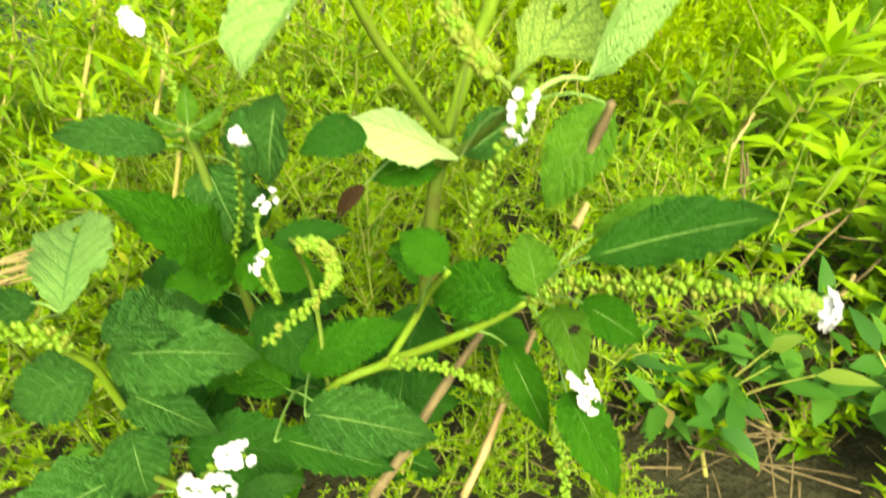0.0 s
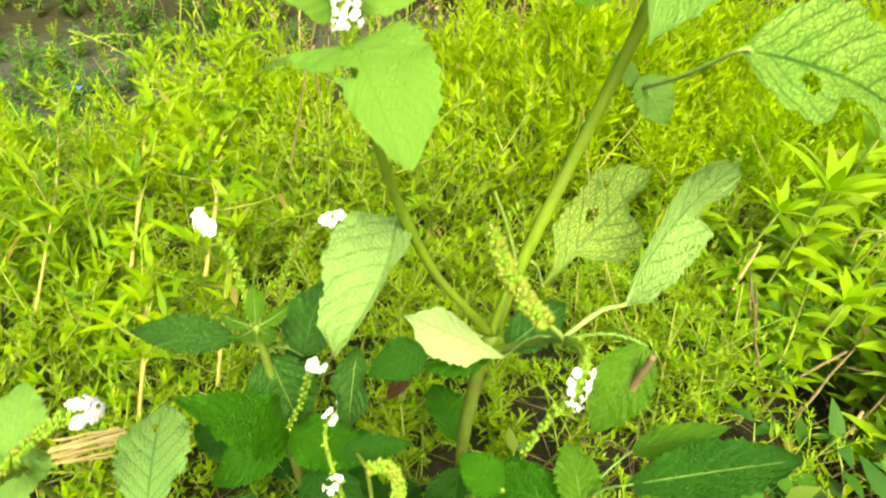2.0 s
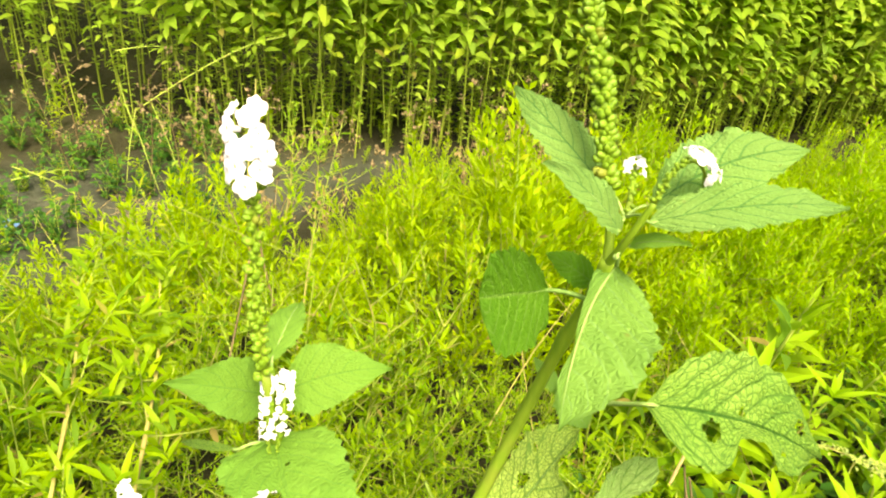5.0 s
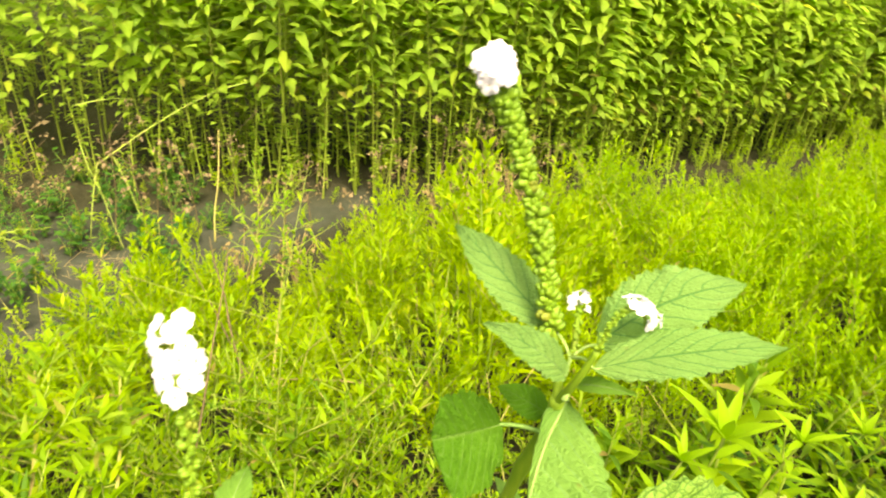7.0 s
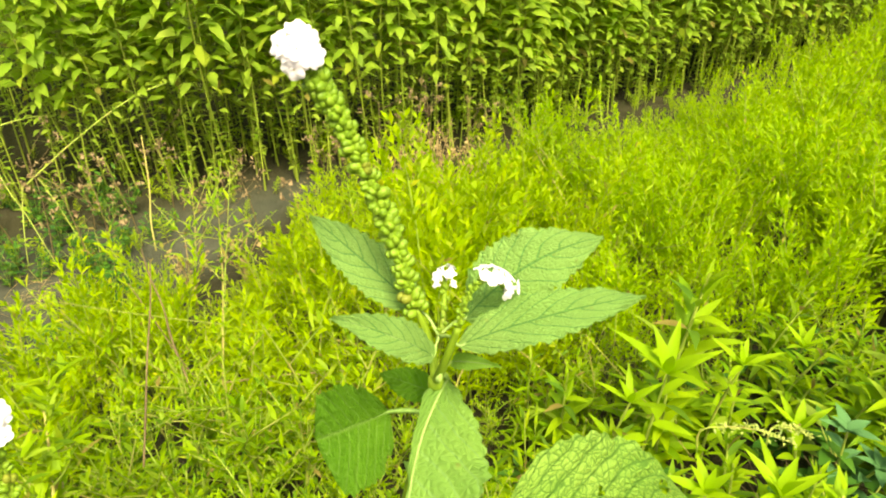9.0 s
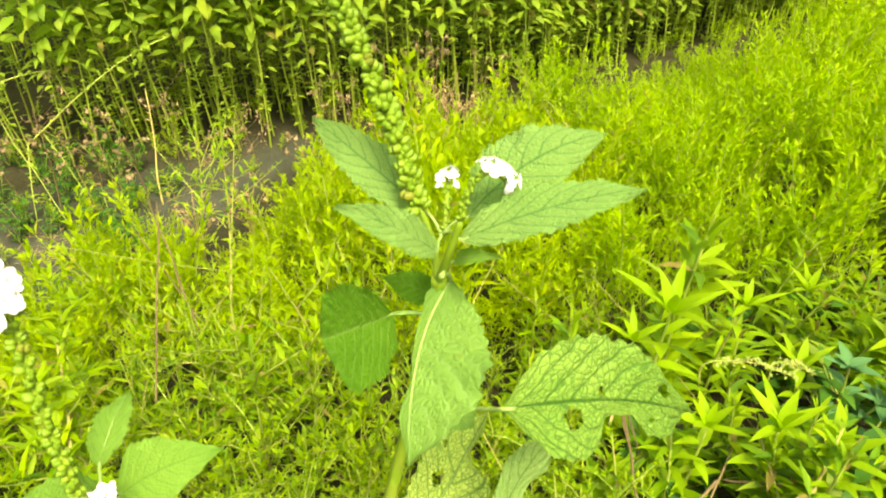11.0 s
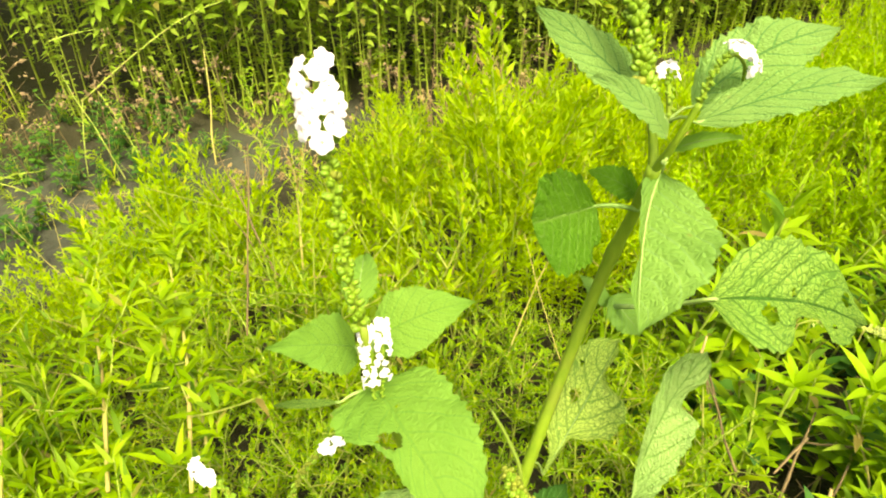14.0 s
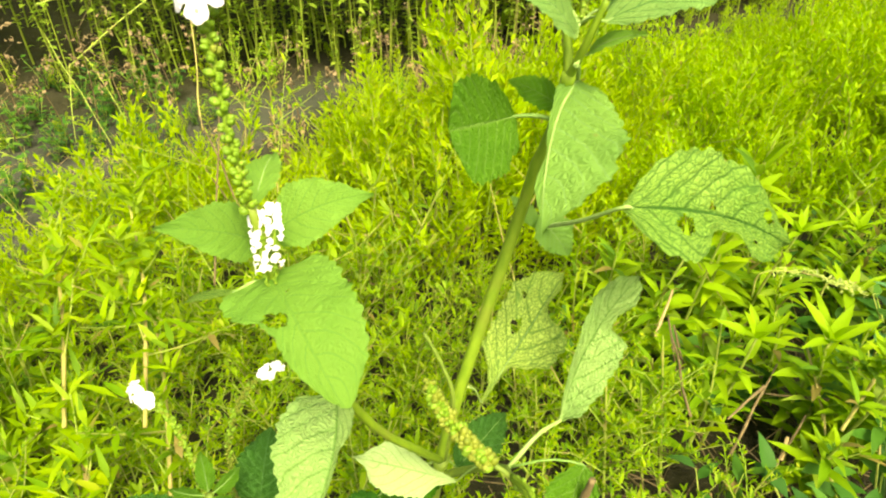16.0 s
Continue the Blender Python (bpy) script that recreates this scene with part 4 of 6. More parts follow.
def sliver(out, at, way, length, width, mi, roll):
    """A tiny narrow leaf: two triangles, slightly folded along the middle."""
    verts, tris, mats = out
    w = Vector(way).normalized()
    sd = w.cross(Vector((0.55 * math.cos(roll), 0.55 * math.sin(roll), 1.0)))
    sd = sd.normalized() if sd.length > 1e-4 else Vector((1, 0, 0))
    p = Vector(at)
    m = p + w * length * 0.45
    o = len(verts)
    verts.extend((tuple(p), tuple(m - sd * width * 0.5), tuple(p + w * length + Vector((0, 0, -0.12 * length))), tuple(m + sd * width * 0.5)))
    tris.extend(((o, o + 1, o + 2), (o, o + 2, o + 3)))
    mats.extend((mi, mi))


def plumed_clump(rnd, height, stems=3, twigs=13, leaves=7, big=1.0):
    """A clump of plumes: leaning stems with rising twigs, shorter towards the tip, set with narrow rising leaves."""
    out = ([], [], [])
    sway = rnd.uniform(0, 6.28)
    for a in range(stems):
        t = sway + a * 6.28 / stems + rnd.uniform(-0.6, 0.6)
        h = height * (1.0 if a == 0 else rnd.uniform(0.6, 0.95))
        reach = h * rnd.uniform(0.10, 0.42)
        tip = Vector((math.cos(t) * reach, math.sin(t) * reach, h))
        line = spline([Vector((0, 0, 0)), Vector((tip.x * 0.35, tip.y * 0.35, h * 0.58)), tip], 20)
        rod(out, [line[0], line[10], line[20]], 0.0016, 0.0006, 0, 3, 3)
        turn = rnd.uniform(0, 6.28)
        for k in range(twigs):
            x = 0.30 + 0.70 * k / (twigs - 1)
            turn += 2.4 + rnd.uniform(-0.4, 0.4)
            i = min(int(x * 20), 19)
            p = line[i]
            d = (line[i + 1] - line[i]).normalized()
            side = Vector((math.cos(turn), math.sin(turn), 0.0))
            way = (d * 0.75 + side * (0.75 - 0.45 * x)).normalized()
            ln = height * (0.30 * (1 - x) + 0.09) * rnd.uniform(0.75, 1.2)
            q = p + way * ln
            for m in range(leaves):
                f = (m + 0.6) / leaves
                c = p.lerp(q, f) + Vector((0, 0, 0.05 * ln * f))
                off = Vector((rnd.uniform(-1, 1), rnd.uniform(-1, 1), rnd.uniform(-0.5, 0.5)))
                sliver(out, c, way + off * 0.75 + Vector((0, 0, 0.12)), big * rnd.uniform(0.013, 0.024) * (1.15 - 0.4 * x), big * rnd.uniform(0.0034, 0.0054), 1, rnd.uniform(0, 6.28))
    return out


def feather_weed(rnd, height, dense=34):
    """A plume-like weed: many rising branches closely set with tiny leaves."""
    out = ([], [], [])
    lean = Vector((rnd.uniform(-0.3, 0.3), rnd.uniform(-0.3, 0.3), 1.0)) * height
    axis = spline([(0, 0, 0), lean * 0.5 + Vector((rnd.uniform(-0.02, 0.02), 0, 0)), lean], 20)
    rod(out, [axis[0], axis[10], axis[20]], 0.0018, 0.0006, 0, 4)
    arms = [axis[9:]]
    for k in range(12):
        p = axis[4 + k]
        t, ln, e = k * 2.4 + rnd.uniform(-0.4, 0.4), height * rnd.uniform(0.30, 0.52) * (1.15 - 0.04 * k), rnd.uniform(0.3, 0.95)
        q = p + Vector((math.cos(t) * math.cos(e), math.sin(t) * math.cos(e), math.sin(e))) * ln
        m = p.lerp(q, 0.5) + Vector((0, 0, 1)) * ln * 0.14
        rod(out, [p, m, q], 0.0009, 0.0004, 0, 2, 3)
        arms.append(spline([p, m, q], 10))
    for line in arms:
        for k in range(dense):
            x = (k + rnd.random()) / dense
            p = line[min(int(1 + x * (len(line) - 1)), len(line) - 1)]
            strip(out, p, rnd.uniform(0, 6.28), rnd.uniform(0.3, 1.1), rnd.uniform(0.0, 0.5), rnd.uniform(0.006, 0.013) * (1.2 - 0.5 * x), rnd.uniform(0.0017, 0.0030), 2, 1)
    return out


def lance_weed(rnd, height, big=1.0, segs=5):
    """A weed with long lance-shaped leaves that spread from an upright stem."""
    out = ([], [], [])
    lean = Vector((rnd.uniform(-0.3, 0.3), rnd.uniform(-0.3, 0.3), 1.0)) * height
    axis = spline([(0, 0, 0), lean * 0.5 + Vector((rnd.uniform(-0.01, 0.01), 0.005, 0)), lean], 20)
    rod(out, [axis[0], axis[10], axis[20]], 0.0022, 0.0008, 0, 5, 5)
    turn = rnd.uniform(0, 6.28)
    n = rnd.randint(26, 36)
    for k in range(n):
        x = 0.25 + 0.75 * k / n
        turn += 2.4 + rnd.uniform(-0.3, 0.3)
        s = big * (0.65 + 0.6 * math.sin(math.pi * min(1, x * 1.05)))
        strip(out, axis[int(x * 20)], turn, rnd.uniform(0.3, 0.9) + 0.45 * (x > 0.85), rnd.uniform(0.4, 1.1), s * rnd.uniform(0.040, 0.062), s * rnd.uniform(0.0085, 0.0125), segs, 1, 0.28, rnd.uniform(-0.3, 0.3))
    return out


def shoot_weed(rnd, height, segs=2, tops=4, n=24, big=1.0, wide=1.0):
    """Erect leafy shoots from one root: narrow leaves all round, closer together towards the tip."""
    out = ([], [], [])
    for a in range(tops):
        t = a * 2.1 + rnd.uniform(-0.5, 0.5)
        h = height * (1.0 if a == 0 else rnd.uniform(0.55, 0.92))
        reach = h * rnd.uniform(0.05, 0.38)
        tip = Vector((math.cos(t) * reach, math.sin(t) * reach, h))
        line = spline([Vector((0, 0, 0)), tip * 0.5 + Vector((math.cos(t), math.sin(t), 0)) * reach * 0.25, tip], 20)
        rod(out, [line[0], line[10], line[20]], 0.0016, 0.0006, 0, 3, 4)
        turn = rnd.uniform(0, 6.28)
        for k in range(n):
            x = 0.22 + 0.78 * (k / n) ** 0.8
            turn += 2.4 + rnd.uniform(-0.3, 0.3)
            s = big * (0.55 + 0.75 * math.sin(math.pi * min(1.0, 0.15 + 0.85 * (1 - x) + 0.1)))
            strip(out, line[min(int(x * 20), 20)], turn, rnd.uniform(0.05, 0.65) + 0.65 * (x > 0.8), rnd.uniform(0.2, 0.9), s * rnd.uniform(0.020, 0.034), s * wide * rnd.uniform(0.0044, 0.0070), segs, 1, 0.25, rnd.uniform(-0.4, 0.4))
    return out


def low_weed(rnd, height):
    """A low spreading weed with small oval leaves."""
    out = ([], [], [])
    for arm in range(5):
        t = rnd.uniform(0, 6.28)
        tip = Vector((math.cos(t) * 0.05, math.sin(t) * 0.05, height * rnd.uniform(0.6, 1.1)))
        line = spline([(0, 0, 0), tip * 0.5 + Vector((0, 0, 0.01)), tip], 8)
        rod(out, [line[0], line[4], line[8]], 0.0012, 0.0006, 0, 3)
        for k in range(8):
            strip(out, line[1 + k % 8], rnd.uniform(0, 6.28), rnd.uniform(0.0, 0.7), rnd.uniform(0.2, 0.9), rnd.uniform(0.020, 0.036), rnd.uniform(0.009, 0.014), 4, 1, 0.2, rnd.uniform(-0.3, 0.3))
    return out


def jute(rnd, height, leaves=54, segs=3, foot=(0.34, 0.48)):
    """A jute plant: a bare upright stem below with a few small sprigs, drooping pointed leaves above."""
    out = ([], [], [])
    lean = Vector((rnd.uniform(-0.07, 0.07), rnd.uniform(-0.07, 0.07), 1.0)) * height
    axis = spline([(0, 0, 0), lean * 0.5 + Vector((rnd.uniform(-0.03, 0.03), rnd.uniform(-0.03, 0.03), 0)), lean], 40)
    rod(out, [axis[0], axis[20], axis[40]], rnd.uniform(0.0036, 0.0060), 0.0018, 0, 6, 5)
    turn = rnd.uniform(0, 6.28)
    low_from = rnd.uniform(*foot)
    for k in range(leaves):
        x = low_from + (0.99 - low_from) * (k / leaves) ** 0.85
        turn += 2.4 + rnd.uniform(-0.4, 0.4)
        p = axis[int(x * 40)]
        pl = rnd.uniform(0.025, 0.055)
        q = p + Vector((math.cos(turn) * pl, math.sin(turn) * pl, pl * 0.5))
        rod(out, [p, q], 0.0011, 0.0008, 0, 1, 3)
        s = rnd.uniform(0.65, 1.1) * (0.65 + 0.5 * min(1, (x - low_from) * 4))
        strip(out, q, turn, rnd.uniform(-0.3, 0.35), rnd.uniform(0.4, 1.2), s * rnd.uniform(0.066, 0.092), s * rnd.uniform(0.026, 0.038), segs, 1, 0.18, rnd.uniform(-0.7, 0.7))
    for k in range(24):
        x = low_from * (0.06 + 0.94 * math.sqrt(rnd.random()))
        strip(out, axis[int(x * 40)], rnd.uniform(0, 6.28), rnd.uniform(-0.1, 0.5), 0.8, rnd.uniform(0.016, 0.046), rnd.uniform(0.010, 0.020), 2, 1)
    return out


def two_parts(name, out, mats):
    """Splits a plant into the meshes of its stem and its leaves."""
    v, t, m = np.array(out[0]), np.array(out[1]), np.array(out[2])
    res = []
    for k, pn in enumerate(("stem", "foliage")):
        sel = t[m == k]
        used, inv = np.unique(sel, return_inverse=True)
        res.append(mesh_object(pn, v[used], inv.reshape(-1, 3), mats[k]))
    return res


def stuff(name, plants, spots, mats, label, category):
    """Many plants in one mesh. spots: place, turn, size and which plant."""
    vs, ts, ms, o = [], [], [], 0
    packs = [(np.array(p[0]), np.array(p[1]), np.array(p[2])) for p in plants]
    for x, y, z, turn, size, k in spots:
        v, t, m = packs[k]
        c, s = math.cos(turn), math.sin(turn)
        w = v @ np.array(((c, s, 0), (-s, c, 0), (0, 0, 1))) * size + np.array((x, y, z))
        vs.append(w), ts.append(t + o), ms.append(m)
        o += len(v)
    v, t, m = np.concatenate(vs), np.concatenate(ts), np.concatenate(ms)
    me = bpy.data.meshes.new(name)
    me.vertices.add(len(v))
    me.vertices.foreach_set("co", v.astype(np.float32).ravel())
    me.loops.add(len(t) * 3)
    me.loops.foreach_set("vertex_index", t.astype(np.int32).ravel())
    me.polygons.add(len(t))
    me.polygons.foreach_set("loop_start", np.arange(0, len(t) * 3, 3, dtype=np.int32))
    for mat in mats:
        me.materials.append(mat)
    me.polygons.foreach_set("material_index", m.astype(np.int32))
    me.polygons.foreach_set("use_smooth", np.ones(len(t), dtype=bool))
    me.update(calc_edges=True)
    me.validate()
    return tagged(new(name, me), label, category, kind="stuff")


rnd = random.Random(5)


def field_edge(x):
    """Where the jute begins."""
    return 2.5 + (0.35 if x > 0 else 0.04) * x


def weed_spots(x0, x1, y0, y1, step, keep):
    out = []
    y = y0
    while y < y1:
        x = x0
        while x < x1:
            px, py = x + rnd.uniform(-0.5, 0.5) * step, y + rnd.uniform(-0.5, 0.5) * step
            if keep(px, py):
                out.append((px, py))
            x += step
        y += step
    return out


LIMIT_X = (-2.4, -1.0, -0.62, -0.58, -0.50, -0.38, -0.21, -0.12, 0.03, 0.12, 0.20, 0.42, 0.50, 0.57, 0.73, 0.90, 1.55, 1.78, 2.4, 4.5)
LIMIT_Y = (0.70, 0.80, 0.98, 1.32, 1.48, 1.50, 1.65, 2.05, 2.10, 2.00, 1.84, 1.86, 2.08, 2.15, 2.35, 2.30, 2.50, 2.70, 3.2, 4.4)


def low_by_mud(x, y):
    """Weeds stand lower towards the edge of the mud."""
    return 0.62 + 0.38 * min(1.0, max(0.0, (float(np.interp(x, LIMIT_X, LIMIT_Y)) - y) / 0.5))


def bare(x, y):
    """The open mud along the field, where little grows."""
    wob = 0.10 * noise.noise(Vector((x * 3, y * 3, 7))) + 0.06 * noise.noise(Vector((x * 8, y * 8, 1)))
    return y > float(np.interp(x, LIMIT_X, LIMIT_Y)) + wob and y < field_edge(x) + 0.3


def clump(x, y):
    """Weeds draw together into mounds with hollows between them."""
    return noise.noise(Vector((x * 4.6, y * 4.6, 14.0))) > -0.14 or rnd.random() < 0.35


def grows(x, y):
    if abs(x - 0.02) < 0.03 and abs(y - 0.255) < 0.03:
        return False
    if y < 1.4 and noise.noise(Vector((x * 6.5, y * 6.5, 4.0))) < -0.30 and rnd.random() < 0.75:
        return False
    if y > 0.95 and not clump(x, y):
        return False
    return not bare(x, y) and y < field_edge(x) + 0.1


# weeds close by, each a thing
fine_kinds = [two_parts("fine_weed", fine_weed(rnd, rnd.uniform(0.15, 0.21)), (WEED_STEM, WEED_FINE)) for k in range(5)]
lance_kinds = [two_parts("lance_weed", lance_weed(rnd, rnd.uniform(0.13, 0.22), rnd.uniform(0.60, 0.86)), (WEED_STEM, WEED_LANCE)) for k in range(5)]
feather_kinds = [two_parts("feather_weed", feather_weed(rnd, rnd.uniform(0.15, 0.23)), (WEED_STEM, WEED_FINE)) for k in range(4)]
shoot_kinds = [two_parts("shoot_weed", shoot_weed(rnd, rnd.uniform(0.17, 0.25), 3, wide=0.72), (WEED_STEM, WEED_FINE)) for k in range(4)]
low_kinds = [two_parts("low_weed", low_weed(rnd, 0.09), (WEED_STEM, WEED_LOW)) for k in range(3)]


def weed_thing(kind, meshes, x, y, size, lean=0.0):
    names = {"fine": ("bushy_weed", "feathery yellow-green weed with tiny upright leaves", "weeds among the plants"),
             "lance": ("lance_leaved_weed", "bright green weed with long narrow pointed leaves", "lance-leaved weeds"),
             "feather": ("plume_weed", "plume-like yellow-green weed with very fine leaves", "plume-like weeds"),
             "shoot": ("shoot_weed", "erect yellow-green weed shoots with narrow leaves all round", "erect weed shoots"),
             "low": ("ground_weed", "low dark green weed with small oval leaves", "low weeds on the soil")}[kind]
    e = thing(names[0], (x, y, ground_z(x, y) - 0.006), names[1], "weed", names[2])
    e.rotation_euler = (rnd.uniform(-0.12, 0.12) + lean, rnd.uniform(-0.12, 0.12), rnd.uniform(0, 6.28))
    e.scale = (size, size, size * rnd.uniform(0.9, 1.1))
    tagged(part("stem", meshes[0], e), kind="stuff")
    tagged(part("foliage", meshes[1], e), kind="stuff")


def swell(x, y):
    """The weeds stand in taller and lower clumps."""
    return 0.98 + 0.62 * noise.noise(Vector((x * 4.6, y * 4.6, 14.0))) + 0.25 * noise.noise(Vector((x * 2.2, y * 2.2, 9.0))) + 0.15 * noise.noise(Vector((x * 9, y * 9, 2.0)))


def right_side(x, y):
    return x > 0.25 + 0.08 * noise.noise(Vector((x * 6, y * 6, 2))) and y < 0.62 + 0.35 * (x - 0.2)


for x, y in weed_spots(-0.26, 0.42, 0.02, 0.30, 0.042, grows):
    if x > 0.13 and rnd.random() < 0.92:
        continue
    if rnd.random() < 0.25:
        weed_thing("low", rnd.choice(low_kinds), x, y, rnd.uniform(0.5, 0.8))
    elif rnd.random() < 0.85:
        weed_thing("feather", rnd.choice(feather_kinds), x, y, rnd.uniform(0.4, 0.65))
for x, y in weed_spots(-0.62, 0.80, 0.19, 0.80, 0.046, grows):
    if x > 0.13 and y < 0.30 + 0.15 * max(0.0, x - 0.2):
        if rnd.random() < 0.16:
            weed_thing("lance", rnd.choice(lance_kinds), x, y, rnd.uniform(0.35, 0.5))
        elif rnd.random() < 0.62:
            weed_thing("low", rnd.choice(low_kinds), x, y, rnd.uniform(0.8, 1.2))
        elif rnd.random() < 0.5:
            weed_thing("feather", rnd.choice(feather_kinds), x, y, rnd.uniform(0.4, 0.6))
        continue
    if abs(x) < 0.19 and y < 0.30:
        if rnd.random() < 0.9:
            weed_thing("feather", rnd.choice(feather_kinds), x, y, rnd.uniform(0.5, 0.8))
        continue
    if -0.34 < x < 0.27 and y < 0.56 and rnd.random() < 0.72:
        weed_thing("feather", rnd.choice(feather_kinds), x, y, rnd.uniform(0.75, 1.1))
        continue
    if right_side(x, y):
        if y < 0.34 + 0.06 * noise.noise(Vector((x * 9, y * 9, 5))):
            if rnd.random() < 0.20:
                weed_thing("lance", rnd.choice(lance_kinds), x, y, rnd.uniform(0.45, 0.7))
            elif rnd.random() < 0.18:
                weed_thing("low", rnd.choice(low_kinds), x, y, rnd.uniform(0.5, 0.8))
        elif rnd.random() < 0.72:
            weed_thing("lance", rnd.choice(lance_kinds), x, y, rnd.uniform(0.75, 1.1) * swell(x, y))
        elif rnd.random() < 0.6:
            weed_thing("low", rnd.choice(low_kinds), x, y, rnd.uniform(0.9, 1.3))
    elif noise.noise(Vector((x * 4, y * 4, 21))) > 0.12 and rnd.random() < 0.75:
        weed_thing("feather", rnd.choice(feather_kinds), x, y, rnd.uniform(0.75, 1.1) * swell(x, y))
    elif noise.noise(Vector((x * 4, y * 4, 33))) > 0.05 and rnd.random() < (0.55 if x > 0.1 else 0.10):
        weed_thing("lance", rnd.choice(lance_kinds), x, y, rnd.uniform(0.7, 1.05) * swell(x, y))
    elif noise.noise(Vector((x * 4, y * 4, 41))) > -0.05 and y > 0.34:
        if rnd.random() < 0.75:
            weed_thing("shoot", rnd.choice(shoot_kinds), x, y, rnd.uniform(0.7, 1.1) * swell(x, y))
    elif rnd.random() < 0.9:
        weed_thing("fine", rnd.choice(fine_kinds), x, y, rnd.uniform(0.7, 1.05) * swell(x, y))

weed_thing("lance", lance_kinds[1], 0.40, 0.68, 1.7)
weed_thing("lance", lance_kinds[0], 0.41, 0.52, 1.1)
weed_thing("lance", lance_kinds[2], 0.33, 0.50, 1.0)
weed_thing("lance", lance_kinds[3], 0.60, 0.52, 1.3)
for x, y, sz in ((0.47, 0.42, 1.3), (0.53, 0.45, 1.4), (0.56, 0.40, 1.3)):
    weed_thing("low", low_kinds[1], x, y, sz)

def kind_here(x, y):
    """Which weed grows where: clumps, plumes, lance leaves and bushy ones in patches."""
    far = x > 0.3 or y > 1.5
    if noise.noise(Vector((x * 3, y * 3, 41))) > -0.08 and rnd.random() < 0.8:
        return 16 + rnd.randrange(4)
    if rnd.random() < (0.6 if far else 0.35):
        return 11 + rnd.randrange(5)
    if noise.noise(Vector((x * 3, y * 3, 21))) > 0.15 and rnd.random() < 0.7:
        return 9 + rnd.randrange(2)
    if noise.noise(Vector((x * 3, y * 3, 33))) > 0.05 and rnd.random() < 0.7:
        return 5 + rnd.randrange(4)
    return rnd.randrange(5)


# the weeds further off, down the bank and along it
far_kinds = [fine_weed(rnd, rnd.uniform(0.18, 0.26), 0.7, 2) for k in range(5)] + [lance_weed(rnd, rnd.uniform(0.16, 0.24), 0.85, 3) for k in range(4)] + [feather_weed(rnd, rnd.uniform(0.18, 0.26), 13) for k in range(2)] + [plumed_clump(rnd, rnd.uniform(0.20, 0.27), 3, 14, 9, 0.95) for k in range(5)] + [plumed_clump(rnd, rnd.uniform(0.26, 0.36), 2, 19, 10, 1.05) for k in range(4)] + [low_weed(rnd, 0.16) for k in range(2)]
spots = []
for x, y in weed_spots(-1.7, 1.5, 0.80, 1.9, 0.050, grows) + weed_spots(0.80, 1.6, 0.30, 0.80, 0.050, grows) + weed_spots(-1.0, -0.62, 0.30, 0.80, 0.050, grows):
    k = kind_here(x, y)
    spots.append((x, y, ground_z(x, y) - 0.01, rnd.uniform(0, 6.28), rnd.uniform(0.75, 1.15) * swell(x, y) * low_by_mud(x, y), k))
for x, y in weed_spots(-1.7, 1.9, 1.9, 3.3, 0.070, grows):
    spots.append((x, y, ground_z(x, y) - 0.01, rnd.uniform(0, 6.28), rnd.uniform(0.9, 1.3) * swell(x, y) * low_by_mud(x, y), kind_here(x, y)))
for x, y in weed_spots(1.9, 4.6, 1.2, 4.4, 0.115, grows):
    spots.append((x, y, ground_z(x, y) - 0.01, rnd.uniform(0, 6.28), rnd.uniform(1.1, 1.7) * swell(x, y) * low_by_mud(x, y), kind_here(x, y)))
for x, y in weed_spots(1.5, 2.4, 0.5, 1.9, 0.085, grows):
    spots.append((x, y, ground_z(x, y) - 0.01, rnd.uniform(0, 6.28), rnd.uniform(0.85, 1.3) * swell(x, y) * low_by_mud(x, y), kind_here(x, y)))
for x, y in weed_spots(-2.2, 4.0, 1.9, 4.4, 0.13, lambda x, y: field_edge(x) < y < field_edge(x) + 0.55):
    if rnd.random() < 0.75 and not (x < -0.9 and rnd.random() < 0.5):
        spots.append((x, y, ground_z(x, y) - 0.01, rnd.uniform(0, 6.28), rnd.uniform(0.4, 0.95), rnd.choice((20, 21, 5, 6, 11, 12))))
for x, y in weed_spots(-2.4, 4.2, 1.1, 4.2, 0.11, bare):
    if x > 0.5 and rnd.random() < 0.65:
        spots.append((x, y, ground_z(x, y) - 0.01, rnd.uniform(0, 6.28), rnd.uniform(0.35, 0.7), rnd.choice((11, 12, 13, 14, 20))))
    elif x < 0.5 and rnd.random() < (0.60 if x < -0.9 else 0.50):
        spots.append((x, y, ground_z(x, y) - 0.01, rnd.uniform(0, 6.28), rnd.uniform(0.25, 0.6), rnd.choice((20, 21, 5, 6, 12))))
herbs = [low_weed(rnd, 0.12) for k in range(3)]
herb_spots = []
for x, y in weed_spots(-1.9, -0.55, 1.0, 2.6, 0.085, bare):
    if noise.noise(Vector((x * 3.1, y * 3.1, 50))) > (-0.05 if x > -1.0 else -0.25) and rnd.random() < 0.8:
        herb_spots.append((x, y, ground_z(x, y) - 0.005, rnd.uniform(0, 6.28), rnd.uniform(0.5, 1.1), rnd.randrange(3)))
stuff("mud_herbs", herbs, herb_spots, (WEED_STEM, WEED_LOW), "low dark green herbs scattered on the mud", "weeds")
bank = [p for p in spots if p[0] > 0.35 + 0.3 * noise.noise(Vector((p[0] * 2, p[1] * 2, 3))) and p[1] > 0.55]
spots = [p for p in spots if p not in bank]
stuff("weeds", far_kinds, spots, (WEED_STEM, WEED_FAR_LIT), "dense yellow-green weeds covering the slope", "weeds")
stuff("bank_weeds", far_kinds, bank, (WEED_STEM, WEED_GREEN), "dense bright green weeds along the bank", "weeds")

